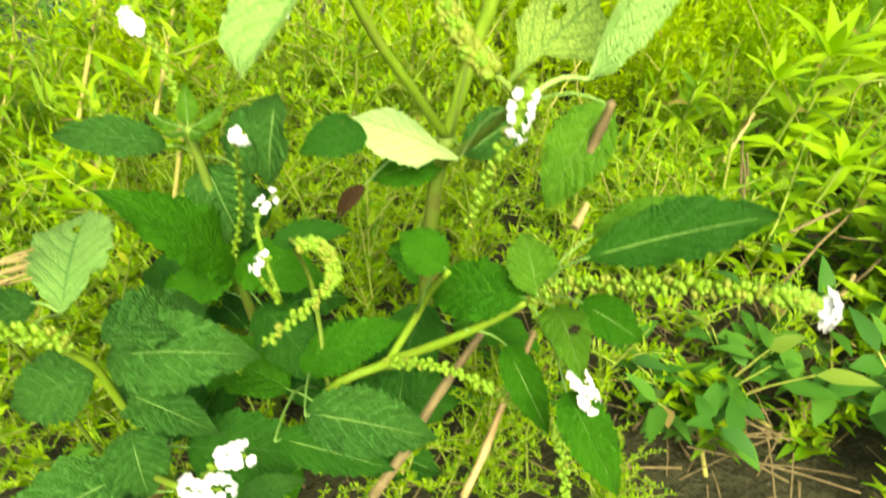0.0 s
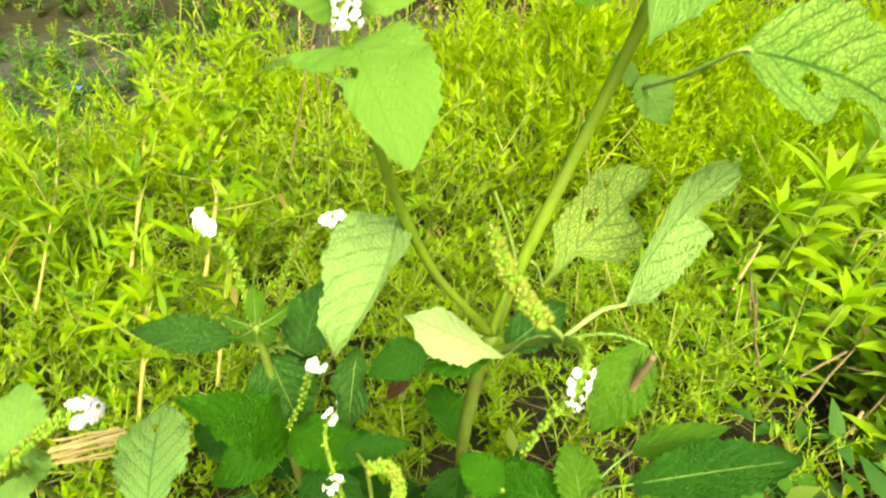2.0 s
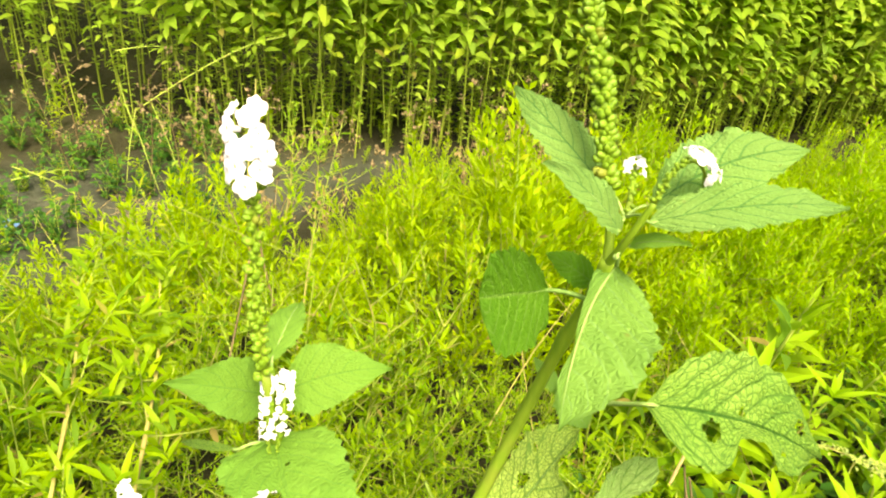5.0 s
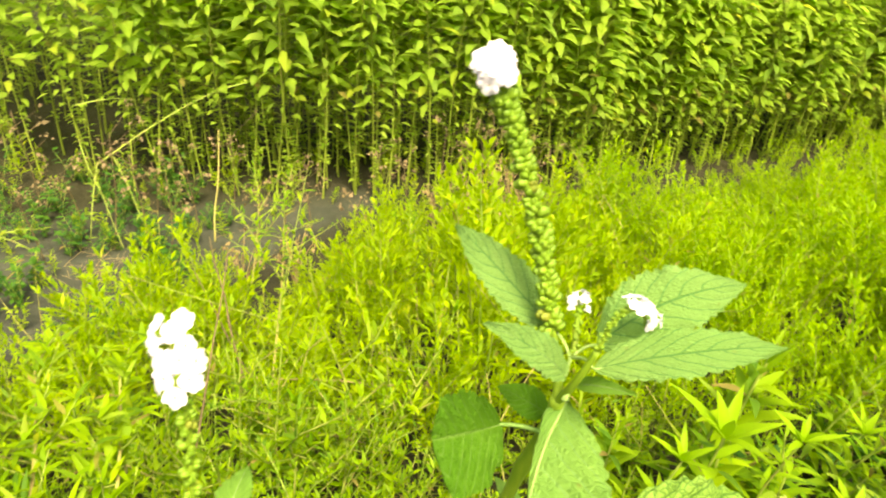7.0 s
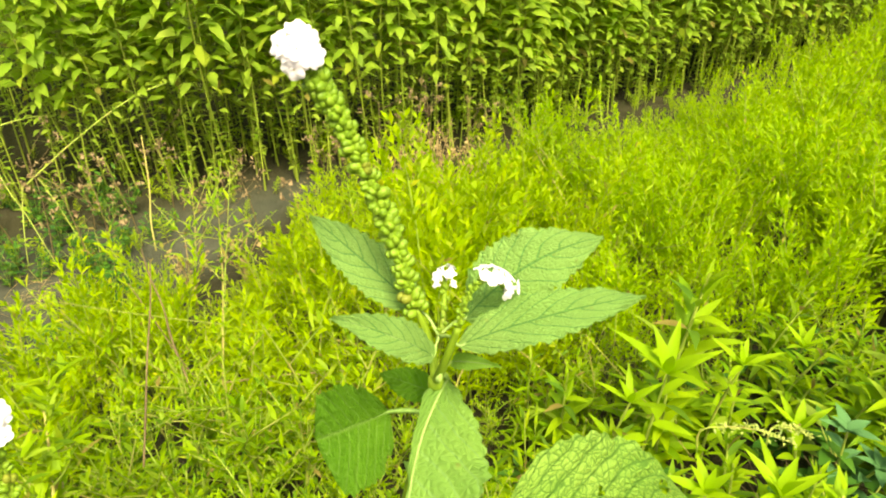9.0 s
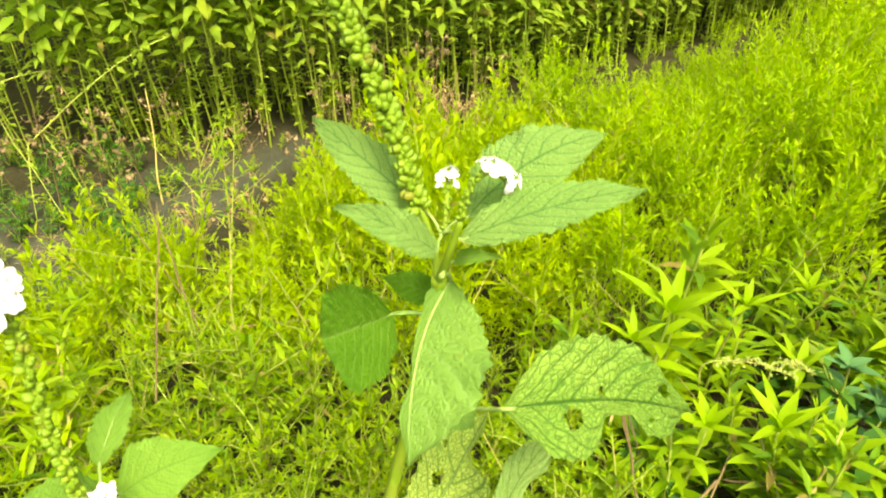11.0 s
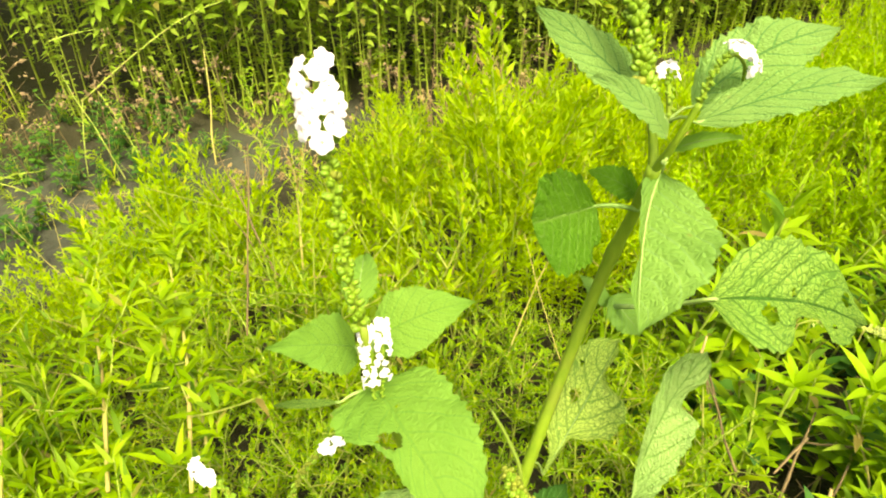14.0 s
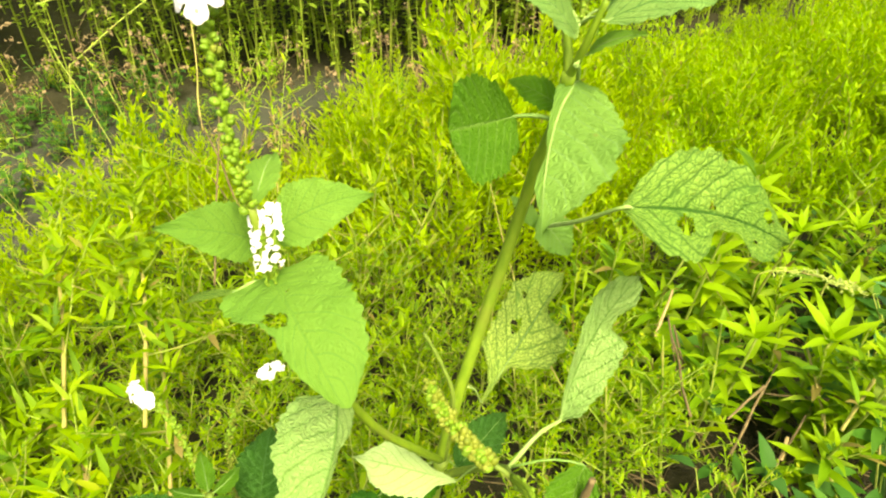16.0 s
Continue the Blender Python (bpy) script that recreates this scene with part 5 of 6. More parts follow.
# jute: the front rows one by one, the depth of the field as one mass
jute_raw = [jute(rnd, rnd.uniform(0.90, 1.08), 66, 3, (0.30, 0.45)) for k in range(7)]
jute_raw += [jute(rnd, rnd.uniform(0.90, 1.08), 92, 3, (0.19, 0.33)) for k in range(5)]
jute_kinds = [two_parts("jute", j, (JUTE_STEM, JUTE_LEAF)) for j in jute_raw]
jute_back = [jute(rnd, rnd.uniform(0.90, 1.08), 36, 2) for k in range(5)]


def jute_grows(x, y):
    d = y - field_edge(x)
    if not 0 < d + 0.05 * noise.noise(Vector((x * 5, y * 5, 3))) < 2.2:
        return False
    return not (x < -0.95 and d < 0.6 and rnd.random() < 0.65)


spots = []
for x, y in weed_spots(-2.2, 3.3, 2.2, 4.1, 0.080, lambda x, y: jute_grows(x, y) and y - field_edge(x) < 0.42):
    m = rnd.choice(jute_kinds[7:] if x > 0.55 + 0.3 * rnd.random() else jute_kinds[:7])
    e = thing("jute_plant", (x, y, ground_z(x, y) - 0.01), "upright jute plant with a bare green stem and drooping leaves", "jute", "jute plants of the field edge")
    e.rotation_euler = (rnd.uniform(-0.06, 0.06), rnd.uniform(-0.06, 0.06), rnd.uniform(0, 6.28))
    sc = rnd.uniform(0.85, 1.1)
    e.scale = (sc, sc, sc)
    tagged(part("stem", m[0], e), kind="stuff")
    tagged(part("foliage", m[1], e), kind="stuff")
for x, y in weed_spots(-3.4, 5.5, 2.1, 6.6, 0.135, lambda x, y: jute_grows(x, y) and (y - field_edge(x) >= 0.42 or not -2.2 < x < 3.3)):
    spots.append((x, y, ground_z(x, y) - 0.01, rnd.uniform(0, 6.28), rnd.uniform(0.9, 1.1), rnd.randrange(5)))
stuff("jute_field", jute_back, spots, (JUTE_STEM, JUTE_LEAF), "dense green jute crop standing in the field", "jute")


# ---- dry stalks, sticks and litter ----
def dry_weed(x, y, height, heads=9, top=None):
    """A dead weed: thin brown branches that carry crumpled seed heads."""
    z = ground_z(x, y) - 0.005
    e = thing("dry_weed", (x, y, z), "dead brown weed with crumpled seed heads", "dead weed", "dead weeds by the field")
    r = random.Random(int(x * 1000) + int(y * 77))
    lean = Vector((r.uniform(-0.15, 0.15), r.uniform(-0.15, 0.15), 1)) * height
    v, f = tube_data([(0, 0, 0), lean * 0.5 + Vector((0.01, 0, 0)), lean], 0.0022, 0.0012, 8, 5)
    part("stem", mesh_object("stem", v, f, STICK), e)
    for k in range(heads):
        x0 = r.uniform(0.5, 1.0)
        t, ln = r.uniform(0, 6.28), height * r.uniform(0.12, 0.3)
        p = lean * x0
        q = p + Vector((math.cos(t) * ln, math.sin(t) * ln, ln * r.uniform(0.3, 1.0)))
        v, f = tube_data([p, p.lerp(q, 0.5) + Vector((0, 0, -0.004)), q], 0.0009, 0.0006, 4, 4)
        br = part("branch", mesh_object("branch", v, f, STICK), e)
        hv, hf = [], []
        for m in range(7):
            c = q + Vector((r.gauss(0, 0.008), r.gauss(0, 0.008), r.gauss(0, 0.006)))
            o = len(hv)
            for a in range(4):
                hv.append(c + Vector((r.uniform(-1, 1), r.uniform(-1, 1), r.uniform(-1, 1))) * 0.007)
            hf += [(o, o + 1, o + 2), (o, o + 2, o + 3), (o, o + 3, o + 1), (o + 1, o + 3, o + 2)]
        tagged(part("seed_head", mesh_object("seed_head", hv, hf, DRY, smooth=False), br), kind="stuff")


for x, y, h in ((0.24, 2.30, 0.34), (0.32, 2.45, 0.36), (0.10, 2.3, 0.34), (-0.05, 2.25, 0.30), (-0.40, 2.0, 0.26), (-0.80, 1.95, 0.32), (-0.95, 2.05, 0.36), (-0.70, 2.15, 0.3), (-1.10, 1.9, 0.34), (-0.62, 2.3, 0.32), (0.42, 2.35, 0.3), (-1.25, 2.2, 0.38)):
    dry_weed(x, y, h * 1.1, 9)
for k in range(7):
    x = -1.05 + 0.18 * k + 0.03 * math.sin(k * 5.1)
    dry_weed(x, 2.08 + 0.22 * math.sin(k * 2.3) + 0.06 * math.sin(k * 7.7), 0.26 + 0.07 * math.sin(k * 3.7), 7)


def straw_tuft(x, y, height, seed):
    """A tuft of dead straw-yellow stems with a few small dry heads."""
    r = random.Random(seed)
    e = thing("dry_tuft", (x, y, ground_z(x, y) - 0.005), "tuft of dead straw-yellow stems with small dry heads", "dead weed", "straw tufts by the field")
    for k in range(9):
        t, reach, h = r.uniform(0, 6.28), height * r.uniform(0.05, 0.35), height * r.uniform(0.6, 1.05)
        tip = Vector((math.cos(t) * reach, math.sin(t) * reach, h))
        v, f = tube_data([(0, 0, 0), Vector((tip.x * 0.3, tip.y * 0.3, h * 0.55)), tip], r.uniform(0.0016, 0.0026), 0.0009, 7, 4)
        st = part("stem", mesh_object("stem", v, f, STRAW), e)
        hv, hf = [], []
        for m in range(8):
            c = tip * r.uniform(0.72, 1.0) + Vector((r.gauss(0, 0.007), r.gauss(0, 0.007), r.gauss(0, 0.006)))
            o = len(hv)
            hv += [c + Vector((r.uniform(-1, 1), r.uniform(-1, 1), r.uniform(-1, 1))) * 0.007 for a in range(4)]
            hf += [(o, o + 1, o + 2), (o, o + 2, o + 3), (o, o + 3, o + 1), (o + 1, o + 3, o + 2)]
        tagged(part("seed_head", mesh_object("seed_head", hv, hf, DRY if k % 3 == 0 else STRAW, smooth=False), st), kind="stuff")


for k, (x, y, h) in enumerate(((0.12, 2.14, 0.24), (0.21, 2.06, 0.26), (0.30, 2.12, 0.28), (0.39, 2.20, 0.27), (0.27, 2.26, 0.30), (0.47, 2.26, 0.24), (0.17, 2.24, 0.28), (-0.42, 1.62, 0.20), (-0.30, 1.74, 0.20), (0.25, 1.96, 0.24), (0.36, 2.00, 0.27), (0.44, 2.10, 0.28), (0.33, 2.24, 0.30))):
    straw_tuft(x, y, h, 60 + k)


def stick(name, a, b, r, mat, label, category="stick", bow=0.012, group=""):
    a, b = Vector(a), Vector(b)
    e = thing(name, a, label, category, group)
    rr = random.Random(int(abs(a.x) * 9999) + int(abs(b.y) * 999))
    ln = (b - a).length
    pts = [Vector((0, 0, 0))]
    for k in (1, 2, 3):
        pts.append((b - a) * k / 4 + Vector((rr.uniform(-1, 1), rr.uniform(-1, 1), rr.uniform(-1, 1))) * ln * bow)
    pts.append(b - a)
    v, f = tube_data(pts, r, r * 0.7, 14, 6, (0.3, 0.62))
    part("stalk", mesh_object("stalk", v, f, mat), e)
    return e


def leafy_vine(a, b, r):
    """An arching green shoot with small paired leaves along it."""
    a, b = Vector(a), Vector(b)
    e = thing("vine", a, "long arching green shoot with small leaves at the field edge", "vine", "shoots at the field edge")
    rr = random.Random(int(abs(a.x) * 9999) + int(abs(b.y) * 999))
    d = b - a
    pts = [Vector((0, 0, 0)), d * 0.35 + Vector((0, 0, 0.05 * d.length)), d * 0.7 + Vector((0, 0, 0.06 * d.length)), d]
    v, f = tube_data(pts, r, r * 0.6, 16, 6)
    part("stalk", mesh_object("stalk", v, f, WEED_STEM), e)
    out = ([], [], [])
    line = spline(pts, 40)
    for k in range(int(d.length * 70)):
        strip(out, line[rr.randint(3, 40)], rr.uniform(0, 6.28), rr.uniform(-0.2, 0.8), 0.7, rr.uniform(0.012, 0.034), rr.uniform(0.006, 0.014), 3, 1)
    tagged(part("foliage", mesh_object("foliage", out[0], out[1], JUTE_LEAF), e), kind="stuff")


def tall_weed(a, b, seed, big=1.0, mat=None, arms=11):
    """A lanky weed: a tan stalk with leafy side shoots towards its top."""
    r = random.Random(seed)
    a, b = Vector(a), Vector(b)
    e = thing("tall_weed", a, "lanky weed with a tan stalk and yellow-green side shoots", "weed", "tall weeds")
    d = b - a
    line = spline([Vector((0, 0, 0)), d * 0.5 + Vector((0.006, 0.004, 0)), d], 24)
    v, f = tube_data([line[0], line[12], line[24]], 0.0017, 0.0009, 12, 6, (0.25, 0.5))
    part("stalk", mesh_object("stalk", v, f, TAN_STEM), e)
    out = ([], [], [])
    for k in range(arms):
        p = line[min(6 + int(k * 18.7 / arms), 23)]
        t, ln, el = r.uniform(0, 6.28), d.length * r.uniform(0.14, 0.30) * (1.15 - 0.05 * k), r.uniform(0.5, 1.0)
        q = p + Vector((math.cos(t) * math.cos(el), math.sin(t) * math.cos(el), math.sin(el))) * ln
        rod(out, [p, p.lerp(q, 0.5) + Vector((0, 0, -0.003)), q], 0.0009, 0.0005, 0, 3, 4)
        for m in range(12):
            c = p.lerp(q, (m + 1) / 12)
            if big > 1.2 and m % 3:
                continue
            if m > 6 and k % 2 and big < 1.2:
                for g in range(3):
                    strip(out, c, r.uniform(0, 6.28), r.uniform(0.2, 1.2), 0.3, r.uniform(0.004, 0.007), 0.0026, 2, 1)
            else:
                strip(out, c, r.uniform(0, 6.28), r.uniform(0.2, 1.1), r.uniform(0.2, 0.9), big * r.uniform(0.016, 0.032), big * r.uniform(0.004, 0.0065), 3, 1)
    for m in range(14):
        strip(out, line[24 - int(m * (1 if big < 1.2 else 1.6)) % 23], r.uniform(0, 6.28), r.uniform(0.3, 1.2), 0.5, big * r.uniform(0.014, 0.026), big * 0.005, 4, 1)
    w = two_parts("tall_weed", out, (WEED_STEM, mat or WEED_FINE))
    tagged(part("shoot", w[0], e), kind="stuff")
    tagged(part("foliage", w[1], e), kind="stuff")


def seed_spike(a, b, seed):
    """A pale grainy seed spike of a weed."""
    r = random.Random(seed)
    a, b = Vector(a), Vector(b)
    e = thing("weed_seed_spike", a, "pale green grainy seed spike arching from a weed", "weed", "weed seed spikes")
    d = b - a
    mid = d * 0.5 + Vector((0, 0, 0.12 * d.length))
    v, f = tube_data([Vector((0, 0, -0.03)), Vector((0, 0, 0)), mid, d], 0.0009, 0.0005, 10, 5)
    part("stalk", mesh_object("stalk", v, f, WEED_STEM), e)
    out = ([], [], [])
    line = spline([Vector((0, 0, 0)), mid, d], 40)
    for k in range(90):
        p = line[r.randint(6, 40)] + Vector((r.gauss(0, 1), r.gauss(0, 1), r.gauss(0, 1))) * 0.0018
        strip(out, p, r.uniform(0, 6.28), r.uniform(-0.4, 1.3), 0.4, r.uniform(0.003, 0.006), 0.0026, 2, 0)
    tagged(part("seed_head", mesh_object("seed_head", out[0], out[1], WEED_SEED), e), kind="stuff")


stick("dead_stick", (-0.004, 0.127, 0.168), (0.042, 0.200, 0.211), 0.003, STICK, "weathered brown dead stick leaning under the leaves")
stick("straw", (0.040, 0.139, 0.151), (0.070, 0.214, 0.197), 0.0022, STRAW, "orange-tan dry straw stem leaning under the leaves")
stick("straw", (0.080, 0.226, 0.264), (0.086, 0.242, 0.265), 0.0022, STRAW, "pale cut straw stub")
stick("dead_weed", (0.237, 0.277, 0.059), (0.259, 0.340, 0.078), 0.0018, STRAW, "pale dry upright weed stem")
stick("dead_weed", (0.232, 0.209, 0.034), (0.238, 0.273, 0.054), 0.0016, STRAW, "pale dry upright weed stem")
stick("dead_weed", (0.282, 0.235, 0.017), (0.302, 0.333, 0.065), 0.0018, STRAW, "pale dry upright weed stem")
stick("dead_weed", (0.328, 0.359, 0.090), (0.337, 0.373, 0.104), 0.0022, STRAW, "pale cut straw stub")
stick("dead_weed", (0.259, 0.501, 0.106), (0.282, 0.534, 0.140), 0.0018, STRAW, "pale dry stem bent over in the weeds")
stick("dead_weed", (0.286, 0.477, 0.080), (0.280, 0.509, 0.113), 0.0015, STICK, "orange-brown dry stem in the weeds")
stick("dead_weed", (0.284, 0.460, 0.052), (0.275, 0.515, 0.119), 0.0014, STICK, "orange-brown dry stem in the weeds")
stick("dead_weed", (0.234, 0.368, 0.151), (0.275, 0.516, 0.120), 0.0013, STICK, "orange-brown dry stem in the weeds")
stick("dead_stick", (-0.202, 0.836, 0.005), (-0.351, 1.072, 0.039), 0.0013, STICK, "thin brown leaning dead stick")
stick("dead_stick", (-0.193, 0.761, 0.076), (-0.340, 1.145, 0.060), 0.0016, STICK, "brown leaning dead stick among weeds")
stick("dead_stick", (-0.193, 0.577, 0.142), (-0.203, 0.787, 0.253), 0.0011, STICK, "dark thin dead stem standing upright")
stick("dead_weed", (-0.500, 1.677, -0.261), (-0.528, 1.905, -0.027), 0.0024, TAN_STEM, "pale dry stalk at the field edge")
stick("fallen_grass", (-0.228, 0.819, 0.021), (0.041, 0.894, -0.051), 0.0014, STRAW, "long pale fallen grass stem")
stick("fallen_grass", (-0.138, 0.719, 0.029), (0.002, 0.728, -0.012), 0.0014, STRAW, "long pale fallen grass stem")
stick("fallen_grass", (-0.029, 1.004, -0.074), (0.063, 0.978, -0.093), 0.0024, STRAW, "bent straw lying on the weeds")
stick("fallen_grass", (0.060, 0.950, -0.130), (0.077, 1.017, -0.038), 0.0022, STRAW, "bent straw standing in the weeds")
stick("fallen_grass", (0.050, 0.951, -0.130), (0.092, 1.015, -0.038), 0.002, STRAW, "bent straw standing in the weeds")
leafy_vine((-1.043, 2.226, -0.302), (-0.540, 2.461, -0.046), 0.0028)
leafy_vine((-1.041, 2.232, -0.293), (-1.022, 2.046, -0.486), 0.0022)
leafy_vine((-0.986, 2.236, -0.273), (-0.840, 2.036, -0.405), 0.0022)
leafy_vine((-1.137, 2.344, -0.138), (-0.958, 2.438, -0.139), 0.0028)
leafy_vine((-1.302, 1.886, -0.429), (-1.134, 2.001, -0.434), 0.0028)
leafy_vine((-1.305, 1.912, -0.395), (-1.130, 1.911, -0.467), 0.0024)
stick("fallen_grass", (-0.913, 1.888, -0.075), (-0.717, 1.613, -0.255), 0.0014, WEED_STEM, "pale green grass stem leaning over the mud")
stick("dead_straw", (0.070, 0.194, 0.324), (0.074, 0.194, 0.354), 0.0022, STICK, "brown dead straw strip caught on a leaf")
stick("dead_stick", (0.161, 0.244, 0.055), (0.224, 0.319, 0.072), 0.0014, STICK, "thin brown dead twig lying over the soil")
stick("dead_stick", (0.187, 0.268, 0.050), (0.214, 0.203, 0.042), 0.0014, STICK, "thin brown dead twig lying over the soil")
stick("dead_stick", (0.316, 0.293, 0.046), (0.335, 0.238, 0.020), 0.0014, STICK, "thin brown dead twig lying over the soil")
stick("dead_stick", (0.265, 0.309, 0.062), (0.194, 0.278, 0.059), 0.0014, STICK, "thin brown dead twig lying over the soil")
stick("dead_stick", (0.302, 0.337, 0.090), (0.364, 0.393, 0.105), 0.0014, STICK, "thin brown dead twig lying over the soil")
stick("dead_stick", (0.279, 0.361, 0.100), (0.363, 0.450, 0.111), 0.0014, STICK, "thin brown dead twig lying over the soil")
stick("dead_stick", (0.389, 0.403, 0.113), (0.350, 0.433, 0.089), 0.0014, STICK, "thin brown dead twig lying over the soil")
stick("dead_stick", (0.310, 0.394, 0.151), (0.264, 0.363, 0.151), 0.0014, STICK, "thin brown dead twig lying over the soil")
stick("straw", (-0.222, 0.207, 0.214), (-0.176, 0.205, 0.239), 0.0008, STRAW, "loose tan straw lying among leaves")
stick("straw", (-0.211, 0.194, 0.229), (-0.189, 0.220, 0.212), 0.0008, STRAW, "loose tan straw lying among leaves")
stick("straw", (-0.212, 0.194, 0.228), (-0.185, 0.221, 0.213), 0.0009, STRAW, "loose tan straw lying among leaves")
stick("straw", (-0.211, 0.187, 0.235), (-0.171, 0.203, 0.237), 0.0009, STRAW, "loose tan straw lying among leaves")
stick("straw", (-0.221, 0.204, 0.210), (-0.184, 0.220, 0.211), 0.0008, STRAW, "loose tan straw lying among leaves")
stick("straw", (-0.217, 0.196, 0.217), (-0.174, 0.208, 0.228), 0.0008, STRAW, "loose tan straw lying among leaves")
stick("straw", (-0.213, 0.197, 0.217), (-0.186, 0.219, 0.210), 0.0008, STRAW, "loose tan straw lying among leaves")
stick("straw", (-0.218, 0.195, 0.216), (-0.176, 0.199, 0.233), 0.0009, STRAW, "loose tan straw lying among leaves")
stick("straw", (-0.213, 0.194, 0.214), (-0.177, 0.196, 0.230), 0.0009, STRAW, "loose tan straw lying among leaves")
stick("straw", (-0.210, 0.195, 0.215), (-0.188, 0.217, 0.209), 0.0009, STRAW, "loose tan straw lying among leaves")
stick("straw", (-0.229, 0.197, 0.203), (-0.169, 0.196, 0.229), 0.0007, STRAW, "loose tan straw lying among leaves")
tall_weed((-0.167, 0.291, 0.160), (-0.238, 0.544, 0.225), 0)
tall_weed((-0.215, 0.264, 0.148), (-0.279, 0.415, 0.178), 1)
tall_weed((-0.188, 0.350, 0.208), (-0.238, 0.557, 0.276), 2)
tall_weed((-0.256, 0.369, 0.190), (-0.341, 0.600, 0.232), 3)
tall_weed((-0.156, 0.726, 0.035), (-0.266, 1.472, 0.007), 4)
tall_weed((0.041, 1.110, -0.083), (0.018, 1.589, -0.122), 5)
tall_weed((-0.279, 1.173, -0.056), (-0.398, 1.783, -0.110), 6)
tall_weed((0.579, 1.604, -0.119), (0.520, 2.111, -0.086), 7)
tall_weed((0.577, 1.456, -0.176), (0.516, 2.056, -0.062), 8)
tall_weed((-0.373, 0.385, 0.102), (-0.504, 0.688, 0.132), 9)
tall_weed((0.363, 0.234, -0.014), (0.190, 0.278, 0.088), 50, 1.05, WEED_LANCE, 3)
tall_weed((0.262, 0.211, 0.035), (0.319, 0.318, 0.056), 51, 1.05, WEED_LANCE, 3)
tall_weed((0.392, 0.315, 0.024), (0.338, 0.335, 0.067), 52, 1.05, WEED_LANCE, 3)
tall_weed((0.366, 0.356, 0.133), (0.434, 0.414, 0.175), 53, 1.05, WEED_LANCE, 3)
tall_weed((0.366, 0.326, 0.070), (0.376, 0.444, 0.148), 54, 1.05, WEED_LANCE, 3)
tall_weed((0.204, 0.210, 0.063), (0.182, 0.277, 0.087), 55, 1.05, WEED_LANCE, 3)


def crown_weed(crown, seed, length, width, turn=0.0, mat=None, along=9):
    """A weed shoot that ends in a crown of long upright leaves."""
    r = random.Random(seed)
    crown = Vector(crown)
    foot = crown + Vector((r.uniform(-0.03, 0.03), r.uniform(-0.02, 0.03), 0))
    foot.z = ground_z(foot.x, foot.y) - 0.004
    broad = mat is not None
    e = thing("ground_weed" if broad else "crown_weed", foot, "low weed with rounded blue-green leaves" if broad else "bright yellow-green weed shoot crowned with long upright leaves", "weed", "blue-green weeds" if broad else "crowned weed shoots")
    d = crown - foot
    line = spline([Vector((0, 0, 0)), d * 0.5 + Vector((r.uniform(-0.008, 0.008), 0.006, 0)), d], 20)
    v, f = tube_data([line[0], line[10], line[20]], 0.0022, 0.0012, 10, 6)
    part("stalk", mesh_object("stalk", v, f, WEED_STEM), e)

    def one(at, t, el, bend, ln, w):
        out = ([], [], [])
        strip(out, at, t, el, bend, ln, w, 6, 0, 0.32, r.uniform(-0.25, 0.25))
        part("leaf", mesh_object("leaf", out[0], out[1], mat or WEED_CROWN), e)

    for k in range(along):
        one(line[6 + int(13 * k / along)], turn + 2.4 * k, r.uniform(0.2, 0.7), r.uniform(0.3, 0.8), length * r.uniform(0.55, 0.9), width * r.uniform(0.7, 1.0))
    for k in range(8):
        one(d, turn + 2.4 * k + r.uniform(-0.2, 0.2), 0.35 + 0.13 * k if not broad else 0.2 + 0.08 * k, r.uniform(0.1, 0.5), length * (1.05 - 0.06 * k) * r.uniform(0.9, 1.1), width * r.uniform(0.72, 0.95))


for k, (x, y, z, ln, w) in enumerate(((0.343, 0.573, 0.181, 0.072, 0.017), (0.380, 0.423, 0.170, 0.052, 0.013), (0.425, 0.400, 0.150, 0.055, 0.015), (0.439, 0.587, 0.165, 0.046, 0.010), (0.586, 0.671, 0.095, 0.050, 0.010), (0.300, 0.560, 0.160, 0.045, 0.010), (0.470, 0.520, 0.130, 0.046, 0.012), (0.330, 0.450, 0.150, 0.044, 0.012),
                                      (-0.425, 0.840, 0.013, 0.050, 0.011), (-0.532, 1.088, -0.060, 0.055, 0.012), (-0.470, 1.010, -0.045, 0.050, 0.011), (-0.520, 1.260, -0.110, 0.055, 0.012), (-0.380, 0.980, -0.020, 0.048, 0.010))):
    crown_weed((x, y, z), 80 + k, ln, w, k * 1.3)
crown_weed((0.495, 0.488, 0.160), 101, 0.032, 0.014, 0.4, WEED_BLUE, 7)
crown_weed((0.530, 0.470, 0.120), 102, 0.030, 0.013, 1.7, WEED_BLUE, 7)
seed_spike((0.321, 0.466, 0.219), (0.399, 0.444, 0.208), 0)
seed_spike((0.354, 0.378, 0.077), (0.449, 0.363, 0.073), 1)
seed_spike((0.411, 0.489, 0.180), (0.447, 0.478, 0.171), 2)


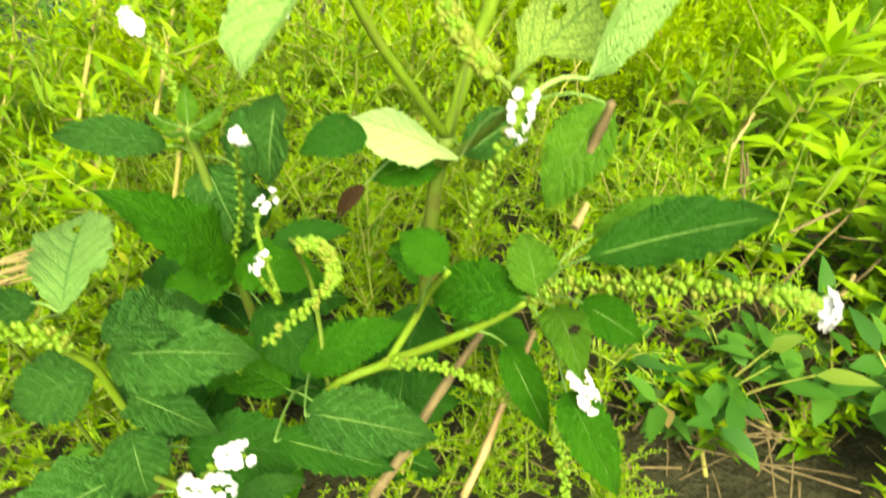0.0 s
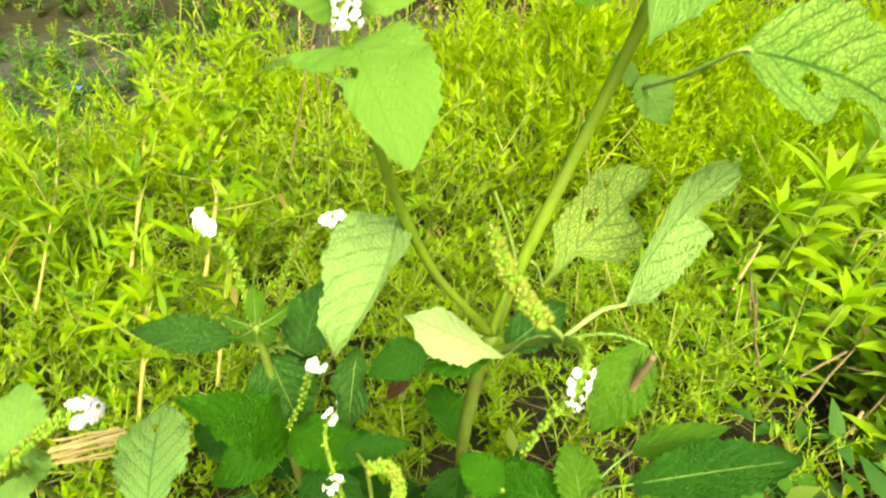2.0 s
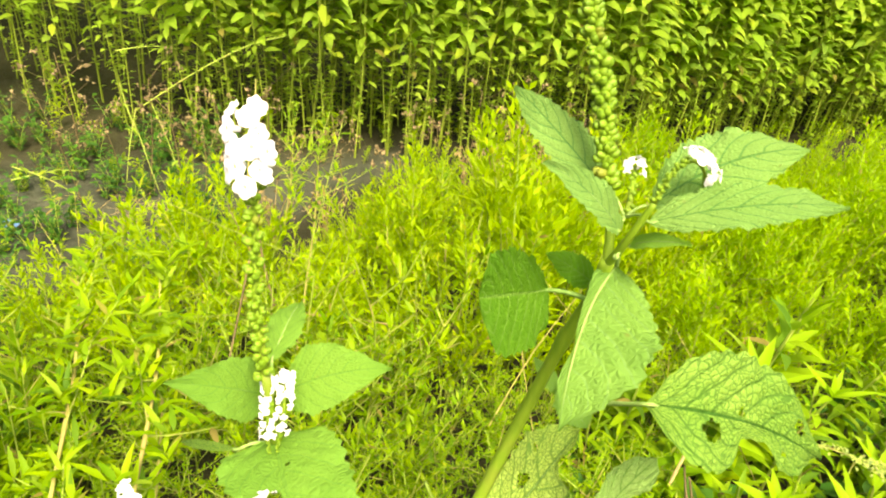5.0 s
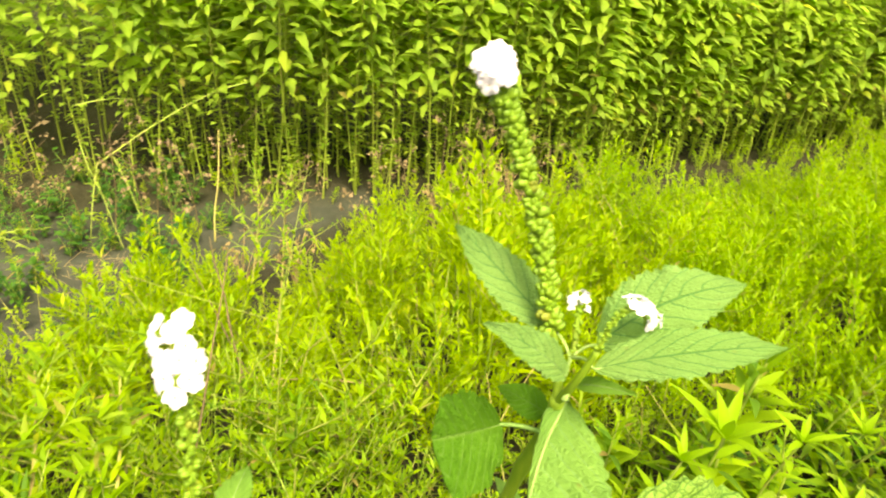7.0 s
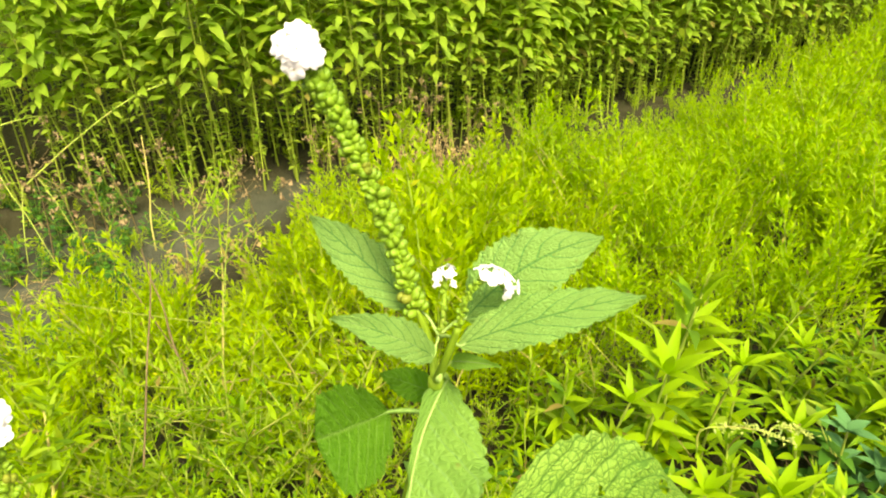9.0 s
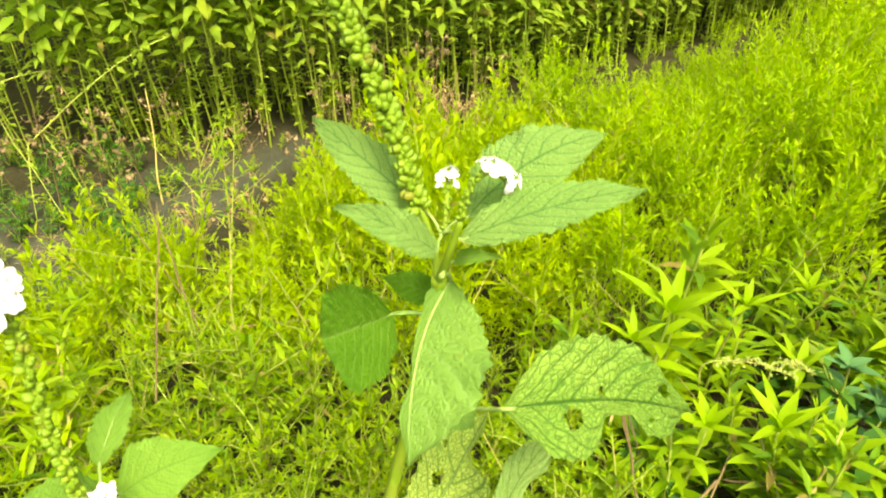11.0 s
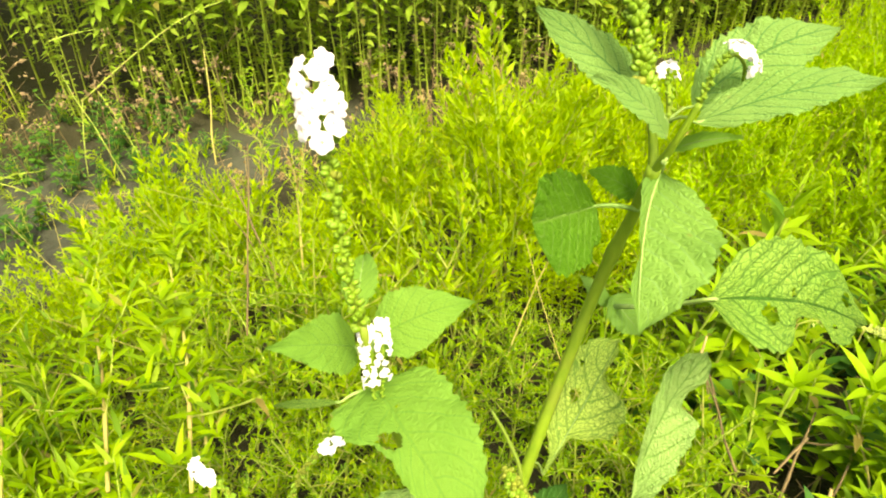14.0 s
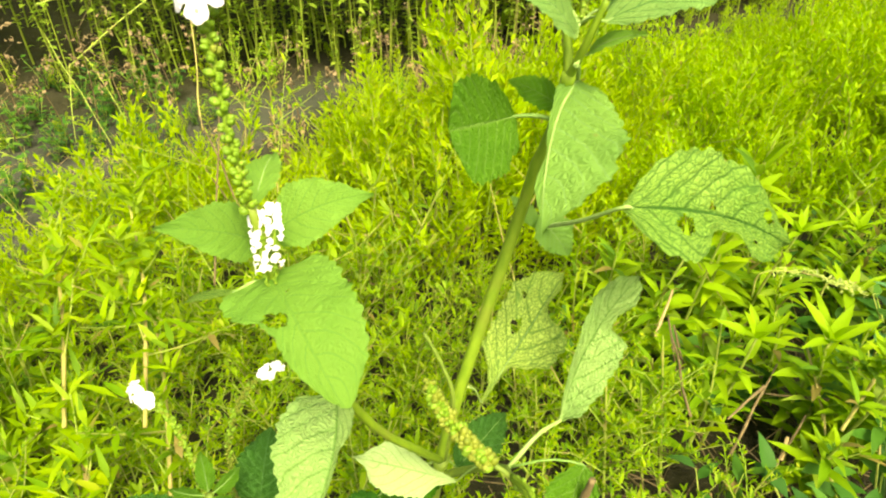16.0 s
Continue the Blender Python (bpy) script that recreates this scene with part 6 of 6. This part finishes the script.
def litter(x, y, n, seed):
    """Dead straw lying criss-cross on the soil."""
    r = random.Random(seed)
    out = ([], [], [])
    for k in range(n):
        px, py = x + r.gauss(0, 0.09), y + r.gauss(0, 0.07)
        t, ln = r.uniform(0, 6.28), r.uniform(0.03, 0.11)
        d = Vector((math.cos(t), math.sin(t), r.uniform(-0.1, 0.25))) * ln
        p = Vector((px, py, ground_z(px, py) + r.uniform(0.003, 0.03)))
        rod(out, [p, p + d * 0.5 + Vector((0, 0, 0.004)), p + d], r.uniform(0.0004, 0.0012), 0.0005, 0, 3, 4)
    me = mesh_object("straw_litter", out[0], out[1], STRAW if seed == 6 else STICK)
    tagged(new("straw_litter", me), "dead brown straw lying on the soil", "straw", kind="stuff")


for x, y, n, s in ((0.30, 0.30, 60, 1), (0.16, 0.24, 70, 2), (0.45, 0.36, 45, 3), (0.24, 0.36, 45, 7), (-0.25, 0.26, 40, 4), (0.55, 0.5, 60, 5), (-0.9, 1.9, 60, 6)):
    litter(x, y, n, s)

def hair_grass():
    """Thin pale dead grass stems standing and leaning in the weeds."""
    r = random.Random(31)
    out = ([], [], [])
    for k in range(130):
        x, y = r.uniform(-0.9, 1.3), r.uniform(0.30, 2.2)
        if not grows(x, y):
            continue
        z = ground_z(x, y)
        h = r.uniform(0.12, 0.32)
        t, lean = r.uniform(0, 6.28), r.uniform(0.1, 1.3)
        d = Vector((math.cos(t) * lean, math.sin(t) * lean, 1)).normalized() * h
        p = Vector((x, y, z + (0.10 if lean > 0.9 else 0.0)))
        rod(out, [p, p + d * 0.5 + Vector((r.gauss(0, 0.008), r.gauss(0, 0.008), 0)), p + d], r.uniform(0.0006, 0.0013), 0.0004, 0, 4, 4)
    tagged(new("dead_grass", mesh_object("dead_grass", out[0], out[1], TAN_STEM)), "thin pale dead grass stems leaning among the weeds", "grass", kind="stuff")


hair_grass()

scrap = thing("plastic_scrap", (-1.205, 1.70, ground_z(-1.205, 1.70) + 0.012), "crumpled blue plastic scrap on the mud", "litter")
sv = [(0.026 * math.cos(t) * (1 + 0.3 * math.sin(3 * t)), 0.014 * math.sin(t), 0.009 * math.sin(4 * t) + 0.006) for t in np.linspace(0, 6.28, 14)[:-1]] + [(0, 0, 0.014)]
part("sheet", mesh_object("sheet", sv, [(k, (k + 1) % 13, 13) for k in range(13)], SCRAP), scrap)
